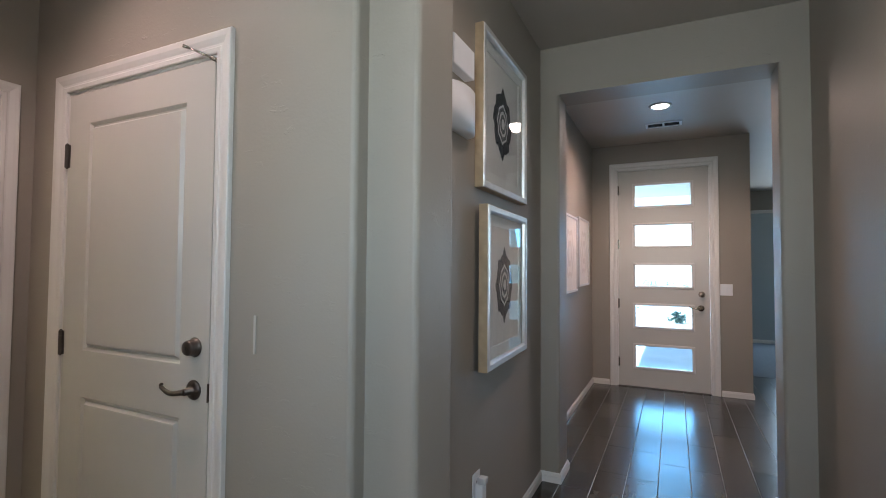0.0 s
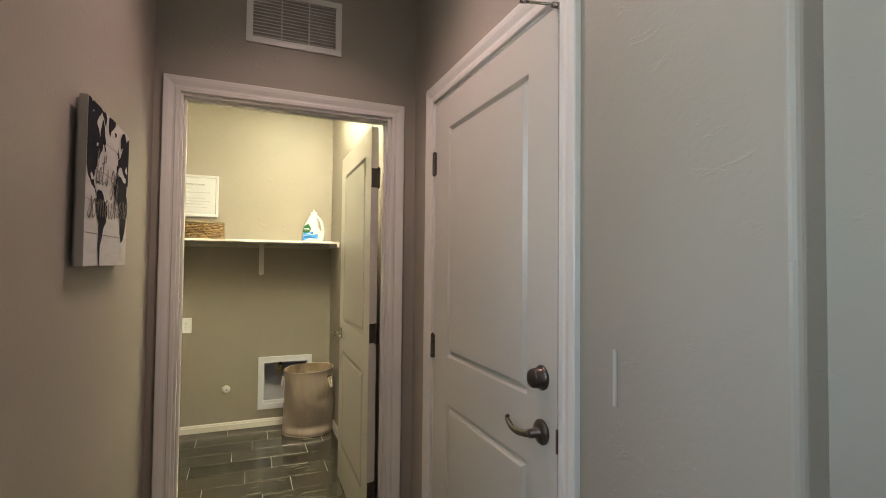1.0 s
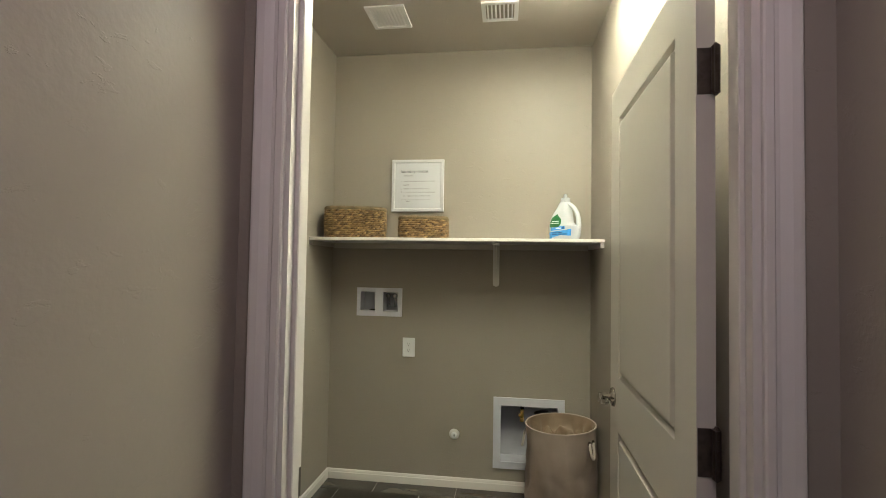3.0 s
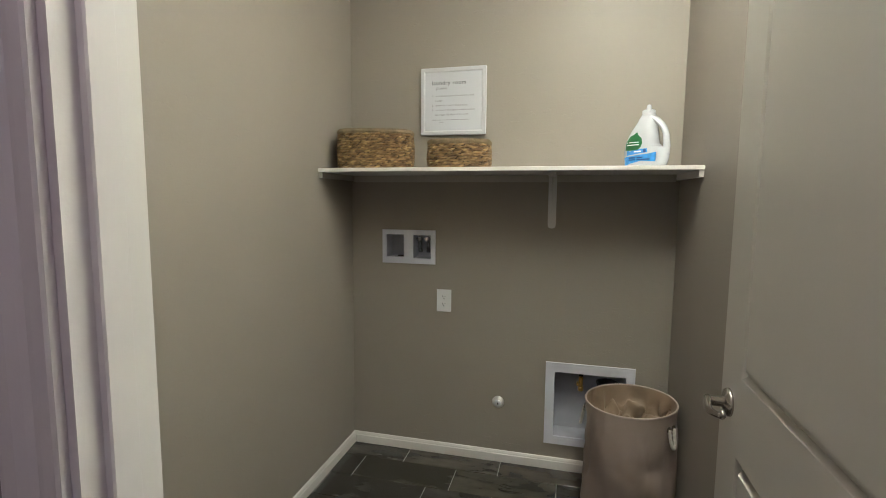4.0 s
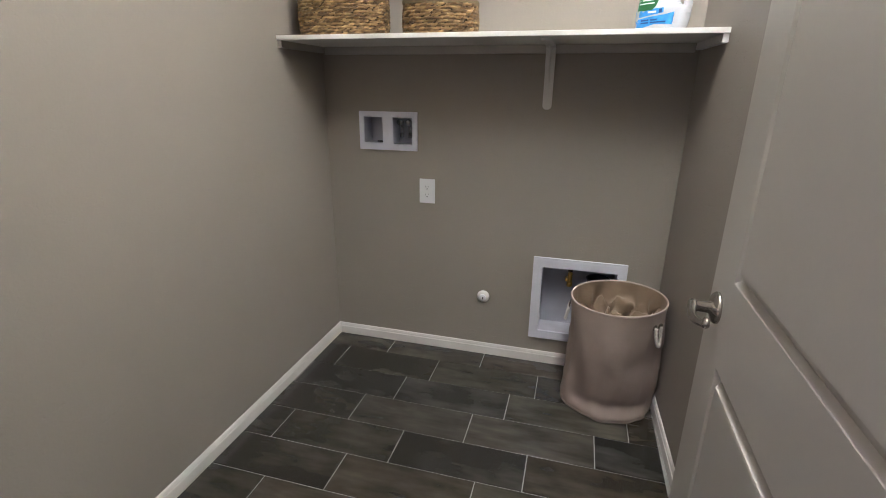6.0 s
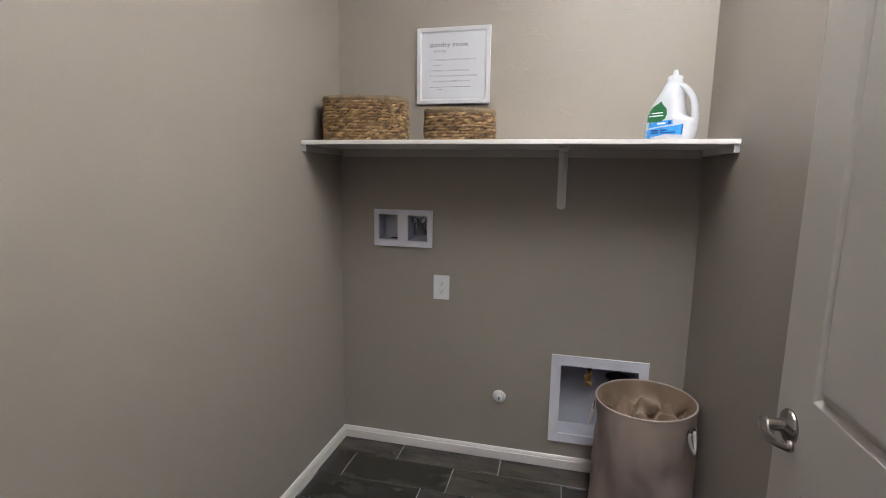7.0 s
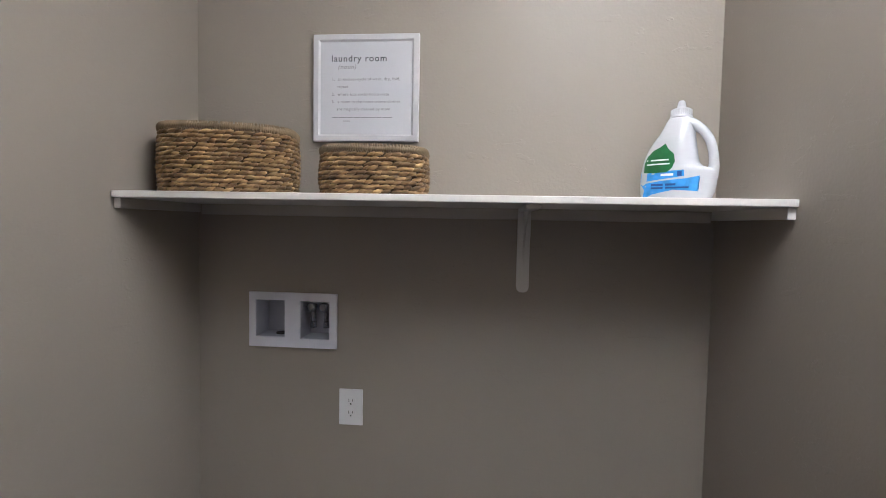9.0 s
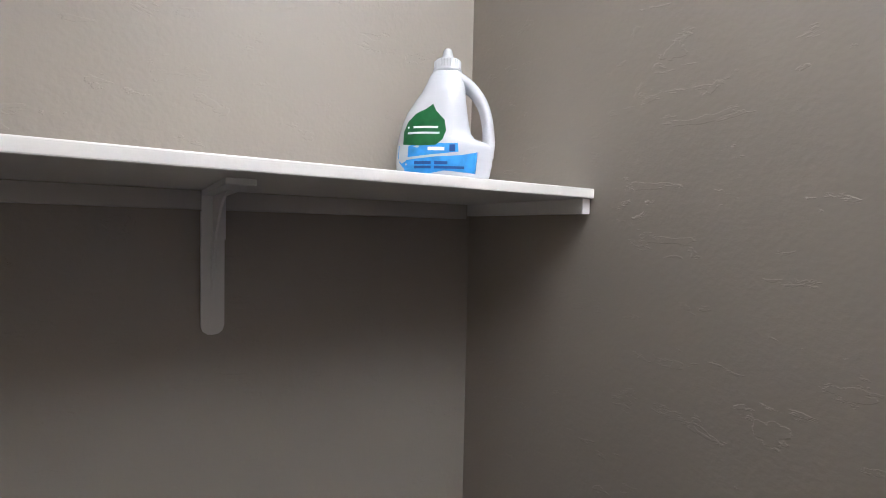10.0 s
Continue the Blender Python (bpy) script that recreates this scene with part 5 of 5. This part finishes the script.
# brushed script, letter by letter: strokes with the small-letter height as 1
STROKES = {
    "l": (0.62, [[(0, 0.1), (0.25, 0.6), (0.46, 1.6), (0.32, 2.0), (0.15, 1.5), (0.18, 0.3), (0.38, 0), (0.62, 0.2)]]),
    "e": (0.62, [[(0, 0.3), (0.3, 0.45), (0.48, 0.75), (0.33, 1.0), (0.13, 0.75), (0.14, 0.3), (0.33, 0), (0.65, 0.25)]]),
    "t": (0.60, [[(0, 0.2), (0.25, 1.0), (0.32, 1.8), (0.2, 0.4), (0.32, 0), (0.6, 0.2)], [(-0.1, 1.25), (0.7, 1.45)]]),
    "'": (0.25, [[(0.1, 1.9), (0.05, 1.5)]]),
    "s": (0.62, [[(0, 0.1), (0.28, 0.7), (0.38, 1.05), (0.5, 0.6), (0.45, 0.15), (0.2, 0), (0.03, 0.15)]]),
    "g": (0.72, [[(0.55, 0.85), (0.3, 1.0), (0.05, 0.6), (0.15, 0.1), (0.45, 0.2), (0.56, 0.9), (0.5, -0.4), (0.25, -1.1), (0.0, -0.8), (0.35, -0.15), (0.72, 0.3)]]),
    "o": (0.72, [[(0.45, 0.95), (0.15, 0.9), (0.02, 0.45), (0.2, 0.02), (0.5, 0.25), (0.5, 0.8), (0.3, 0.95), (0.5, 0.75), (0.75, 0.8)]]),
    "m": (1.08, [[(0, 0.5), (0.1, 0.95), (0.12, 0.1), (0.2, 0.7), (0.4, 0.98), (0.48, 0.6), (0.48, 0.05), (0.58, 0.7), (0.78, 0.98), (0.86, 0.6), (0.88, 0.1), (1.08, 0.2)]]),
    "w": (1.05, [[(0, 0.95), (0.06, 0.3), (0.25, 0), (0.42, 0.4), (0.48, 0.9), (0.5, 0.3), (0.7, 0), (0.9, 0.5), (0.92, 0.98), (1.08, 0.8)]]),
    "h": (0.74, [[(0, 0.1), (0.25, 0.8), (0.4, 1.7), (0.27, 2.05), (0.12, 1.4), (0.1, 0), (0.2, 0.6), (0.42, 0.98), (0.52, 0.6), (0.52, 0.1), (0.74, 0.2)]]),
    "r": (0.60, [[(0, 0.2), (0.15, 0.95), (0.1, 1.1), (0.36, 0.9), (0.4, 0.5), (0.42, 0.1), (0.62, 0.2)]]),
    " ": (0.6, []),
}


def script_line(text, u, v, unit, slant, rise, wide=1.0):
    """Brushed lettering on the planks, starting at u, v of the picture."""
    bm = bmesh.new()
    x = 0.0
    for ch in text:
        advance, strokes = STROKES[ch]
        for pts in strokes:
            fine = []
            for i in range(len(pts) - 1):
                p0, p1, p2, p3 = (Vector(pts[max(0, min(len(pts) - 1, i + d))]) for d in (-1, 0, 1, 2))
                for k in range(5):
                    f = k / 5
                    fine.append(0.5 * (2 * p1 + (p2 - p0) * f + (2 * p0 - 5 * p1 + 4 * p2 - p3) * f * f + (3 * p1 - p0 - 3 * p2 + p3) * f ** 3))
            fine.append(Vector(pts[-1]))
            path = []
            for i, q in enumerate(fine):
                a = (x + q.x + slant * q.y) * unit * wide
                path.append((AW - 2 * AW * u - a, 0.0, -AH + 2 * AH * v + q.y * unit + rise * a))
            down = [fine[min(i + 1, len(fine) - 1)].y < fine[max(i - 1, 0)].y for i in range(len(fine))]
            tube(path, lambda t: 0.0033 if down[min(len(down) - 1, int(t * (len(down) - 1) + 0.5))] else 0.0015, 6, False, bm)
        x += advance
    for w in bm.verts:
        w.co.y = 0.0330 + w.co.y * 0.05
    return part("script", bm, SCRIPT, art, "grey brushed script lettering", True)


script_line("let's", 0.150, 0.510, 0.0390, 0.16, 0.06)
script_line("go", 0.500, 0.553, 0.0350, 0.16, 0.06, 1.45)
script_line("somewhere", 0.010, 0.288, 0.0440, 0.14, 0.06, 1.24)

sensor = root("door_sensor", (-1.032, YG, 1.119), "slim pale door sensor strip on the wall", "sensor")
part("case", boxes((-0.0045, 0.0045, -0.006, -0.0005, -0.060, 0.060), bevel=0.002), CLEATP, sensor)


# ---- hall and entry ----
def framed_print(place, w, h, depth, label, seed, turn=0.0):
    """A deep box frame on a wall that faces +x."""
    f = root("framed_print", place, label, "picture", "framed medallion prints", turn)
    side = bmesh.new()
    rows = []
    for inset, d in ((0.0, 0.0006), (0.0, depth - 0.006), (0.002, depth - 0.0045)):
        rows.append([side.verts.new((d, u, c)) for u, c in ((-w + inset, -h + inset), (w - inset, -h + inset), (w - inset, h - inset), (-w + inset, h - inset))])
    for a, b in zip(rows, rows[1:]):
        for k in range(4):
            side.faces.new((a[k], a[(k + 1) % 4], b[(k + 1) % 4], b[k]))
    part("frame_side", side, GOLDW, f, "tan wooden frame side")
    rim = bmesh.new()
    rows = []
    for inset, d in ((0.002, depth - 0.0045), (0.004, depth), (0.026, depth), (0.032, depth - 0.006), (0.036, depth - 0.020)):
        rows.append([rim.verts.new((d, u, c)) for u, c in ((-w + inset, -h + inset), (w - inset, -h + inset), (w - inset, h - inset), (-w + inset, h - inset))])
    for a, b in zip(rows, rows[1:]):
        for k in range(4):
            rim.faces.new((a[k], a[(k + 1) % 4], b[(k + 1) % 4], b[k]))
    part("frame_front", rim, SILVER, f, "silvery white frame front")
    mount = part("mount", slab("x", 0.010, 0.020, (-w + 0.03, w - 0.03), (-h + 0.03, h - 0.03), [(-w + 0.085, w - 0.085, -h + 0.085, h - 0.085)]), MOUNT, f, "pale mount")
    back = part("backing", boxes((0.004, 0.014, -w + 0.083, w - 0.083, -h + 0.083, h - 0.083)), LINEN, f, "linen-textured print ground")
    for scale, d, mat in ((1.0, 0.0144, NAVY), (0.60, 0.0148, MOUNT), (0.53, 0.0152, INK), (0.40, 0.0156, LINEN), (0.31, 0.0160, INK), (0.17, 0.0164, LINEN)):
        bm = bmesh.new()
        vs = []
        for k in range(160):
            t = 2 * math.pi * k / 160
            lobes = 1 + 0.055 * math.cos(8 * t + seed) * scale + 0.03 * math.cos(16 * t) * scale
            tip = 0.12 * max(0, abs(math.sin(t)) ** 40) * scale
            vs.append(bm.verts.new((d, 0.132 * scale * lobes * math.cos(t), 0.152 * scale * (lobes + tip) * math.sin(t))))
        bm.faces.new(vs)
        part("medallion", bm, mat, back, "charcoal medallion print" if mat in (NAVY, INK) else "")
    g = part("glass", boxes((depth - 0.018, depth - 0.0155, -w + 0.034, w - 0.034, -h + 0.034, h - 0.034)), FRONTGLASS, f, "clear picture glass")
    g.visible_shadow = False
    return f


framed_print((XP + 0.0105, 2.290, 1.247), 0.332, 0.356, 0.044, "deep framed medallion print on the hall wall", 0.0, 1.8)
framed_print((XP, 2.290, 2.034), 0.332, 0.358, 0.044, "deep framed medallion print with dark scrolled medallion", 0.8)


def panel_print(place, w, h, label):
    f = root("panel_print", place, label, "picture", "pale entry panels")
    part("frame", slab("x", 0.0006, 0.030, (-w, w), (-h, h), [(-w + 0.02, w - 0.02, -h + 0.02, h - 0.02)]), FRAMEW, f, "pale frame")
    sheet_ = part("sheet", boxes((0.004, 0.020, -w + 0.018, w - 0.018, -h + 0.018, h - 0.018)), MOUNT, f, "pale grey print")
    for scale, d, mat in ((1.0, 0.0204, LINEN), (0.8, 0.0208, MOUNT), (0.55, 0.0212, LINEN), (0.3, 0.0216, MOUNT)):
        bm = bmesh.new()
        vs = []
        for k in range(96):
            t = 2 * math.pi * k / 96
            r = scale * (1 + 0.10 * math.cos(6 * t))
            vs.append(bm.verts.new((d, 0.19 * r * math.cos(t), 0.22 * r * math.sin(t))))
        bm.faces.new(vs)
        part("rosette", bm, mat, sheet_)
    return f


panel_print((-0.718, 4.430, 1.458), 0.350, 0.350, "pale framed rosette print on the entry wall")
panel_print((-0.718, 5.175, 1.490), 0.310, 0.345, "pale framed rosette print beside its pair")

chime = root("door_chime", (XP, 1.745, 2.150), "small white door chime box on the hall wall", "chime")
part("case", boxes((0.0005, 0.045, -0.100, 0.100, -0.062, 0.055), bevel=0.006), PLASTIC, chime)
siren = root("alarm_siren", (XP, 1.760, 1.945), "white rounded alarm case under the chime", "alarm")
bm = bmesh.new()
lo, hi = [], []
for k in range(25):
    a = math.pi * k / 24
    lo.append(bm.verts.new((0.0005 + 0.060 * math.sin(a) ** 0.6, -0.115 * math.cos(a), -0.085 + 0.012 * math.sin(a))))
    hi.append(bm.verts.new((0.0005 + 0.060 * math.sin(a) ** 0.6, -0.115 * math.cos(a), 0.085)))
for k in range(24):
    bm.faces.new((lo[k], lo[k + 1], hi[k + 1], hi[k]))
bm.faces.new(lo), bm.faces.new(hi), bm.faces.new((lo[0], hi[0], hi[-1], lo[-1]))
part("case", bm, PLASTIC, siren, "", True)

outlet((XP, 1.985, 0.405), "white power outlet low on the hall wall")
night = root("night_light", (XP + 0.0075, 1.985, 0.392), "white plug-in night light in the hall outlet", "night light")
part("body", boxes((0.0, 0.034, -0.024, 0.024, -0.040, 0.030), bevel=0.005), PLASTIC, night)
part("lens", boxes((0.006, 0.044, -0.019, 0.019, 0.030, 0.060), bevel=0.006), CAPP, night, "frosted lens")

sw = root("light_switch", (0.636, YD, 1.110), "white two-gang light switch plate beside the front door", "switch")
part("plate", boxes((-0.057, 0.057, -0.006, -0.0005, -0.060, 0.060), bevel=0.002), PLASTIC, sw, "white plate")
for x in (-0.023, 0.023):
    part("rocker", boxes((x - 0.0165, x + 0.0165, -0.0095, -0.006, -0.033, 0.033), bevel=0.0012, seg=1), PLASTIC, sw)


# windows that close the far openings
def window(name, place, w, h, label):
    o = root(name, place, label, "window")
    tagged(o, kind="structure")
    part("window_frame", slab("y", -0.035, 0.035, (-w, w), (-h, h), [(-w + 0.045, w - 0.045, -h + 0.045, h - 0.045)]), TRIM, o, "white window frame")
    p = part("pane", boxes((-w + 0.044, w - 0.044, -0.004, 0.004, -h + 0.044, h - 0.044)), PANE, o, "clear pane")
    p.visible_shadow = False
    return o


# window_1 is added out of view to carry the south daylight
window("window_1", (0.065, -0.76, 1.88), 0.635, 0.52, "unseen white-framed window added for the south daylight")
window("window_2", (2.70, YN + 0.06, 1.50), 0.75, 0.80, "white-framed side room window")


# ---- outside the front door ----
def bush(place, r, seed, label):
    rng = random.Random(seed)
    b = root("bush", place, label, "bush", "bushes in the front yard")
    stem = bmesh.new()
    for k in range(6):
        a = rng.uniform(0, 6.3)
        m, d = along((0, 0, 0), (r * 0.5 * math.cos(a), r * 0.5 * math.sin(a), r * 0.9))
        cyl(stem, m, 0.02, 0.008, d, 6)
    part("stem", stem, BOARDE, b)
    bm = bmesh.new()
    clumps = [Vector((rng.gauss(0, 0.42) * r, rng.gauss(0, 0.42) * r, r * (0.35 + 0.95 * rng.random() ** 1.5))) for _ in range(16)]
    for _ in range(520):
        q = rng.choice(clumps)
        c = q + Vector((rng.gauss(0, 1), rng.gauss(0, 1), rng.gauss(0, 0.8))) * r * 0.17
        c.z = max(c.z, 0.04)
        u = Vector((rng.uniform(-1, 1), rng.uniform(-1, 1), rng.uniform(-1, 1))).normalized()
        v = u.orthogonal().normalized()
        s = rng.uniform(0.02, 0.055)
        bm.faces.new([bm.verts.new(c + q) for q in (u * s, v * s * 0.4, -u * s, -v * s * 0.4)])
    part("foliage", bm, LEAFG, b, "small green leaves")
    return b


bush((-1.35, 15.6, -0.16), 0.50, 1, "low grey-green desert shrub in the yard")
bush((0.35, 25.5, -0.16), 0.62, 2, "low grey-green desert shrub beyond the street")
bush((-1.6, 26.5, -0.16), 0.85, 5, "taller grey-green desert shrub beyond the street")
bush((-3.3, 27.0, -0.16), 0.60, 9, "low grey-green desert shrub beyond the street")
bush((-0.55, 21.5, -0.16), 0.72, 21, "rounded grey-green desert shrub across the yard")
bush((0.20, 14.5, -0.16), 0.24, 14, "small grey-green desert shrub beside the walkway")
structure("street", boxes((-60, 60, 17.0, 24.0, -0.16, -0.145)), PAVING, "pale street beyond the front yard", "road")

# ---- plank tile floor ----
floor = structure("floor", slab("z", -0.06, -0.0035, (XB - 0.12, 4.2), (-0.82, 7.12)), GROUT, "dark grey wood-look plank tile floor with pale joints", "floor")
ROW0, PITCH, LONG, GAP = -4.349, 0.1830, 0.5015, 0.0042
OFFSETS = {-1: 0.310, 0: 0.099, 1: -0.013, 2: -0.147, 3: 0.106, 4: -0.061, 5: 0.207, 6: 0.037}
AREAS = (
    (XB + 0.012, XF, YL + 0.012, YR - 0.008), (XF, XH, 0.183, 1.023), (XH, -0.66, YA + 0.012, YG - 0.012),
    (-0.66, XP, YA, YG - 0.012), (XP, XR, -0.69, 3.09), (-0.50, 0.65, 3.09, 3.33), (-0.705, 4.19, 3.33, YD), (0.862, 4.19, YD, 7.118),
)
shapes = {}


def add_plank(bm, a, b):
    rows_ = []
    for inset, z in ((0.0, -0.006), (0.0, -0.0012), (0.0012, 0.0)):
        rows_.append([bm.verts.new((sx * (a - inset), sy * (b - inset), z)) for sx, sy in ((-1, -1), (1, -1), (1, 1), (-1, 1))])
    for p, q in zip(rows_, rows_[1:]):
        for k in range(4):
            bm.faces.new((p[k], p[(k + 1) % 4], q[(k + 1) % 4], q[k]))
    bm.faces.new(rows_[-1])


for x0, x1, y0, y1 in AREAS:
    for r in range(math.floor((x0 - ROW0) / PITCH), math.ceil((x1 - ROW0) / PITCH)):
        off = OFFSETS.get(r, (r * 0.1873 + 0.07 * ((r * 7) % 5)) % LONG)
        a0, a1 = max(x0, ROW0 + r * PITCH + GAP / 2), min(x1, ROW0 + (r + 1) * PITCH - GAP / 2)
        if a1 - a0 < 0.008:
            continue
        for c in range(math.floor((y0 - off) / LONG), math.ceil((y1 - off) / LONG)):
            b0, b1 = max(y0, off + c * LONG + GAP / 2), min(y1, off + (c + 1) * LONG - GAP / 2)
            if b1 - b0 < 0.008:
                continue
            key = (round(a1 - a0, 4), round(b1 - b0, 4))
            if key not in shapes:
                bm = bmesh.new()
                add_plank(bm, (a1 - a0) / 2, (b1 - b0) / 2)
                bmesh.ops.recalc_face_normals(bm, faces=bm.faces)
                me = bpy.data.meshes.new("tile")
                bm.to_mesh(me)
                bm.free()
                me.materials.append(TILE)
                shapes[key] = me
            t = new("tile", shapes[key])
            t.location, t.parent = ((a0 + a1) / 2, (b0 + b1) / 2, 0), floor
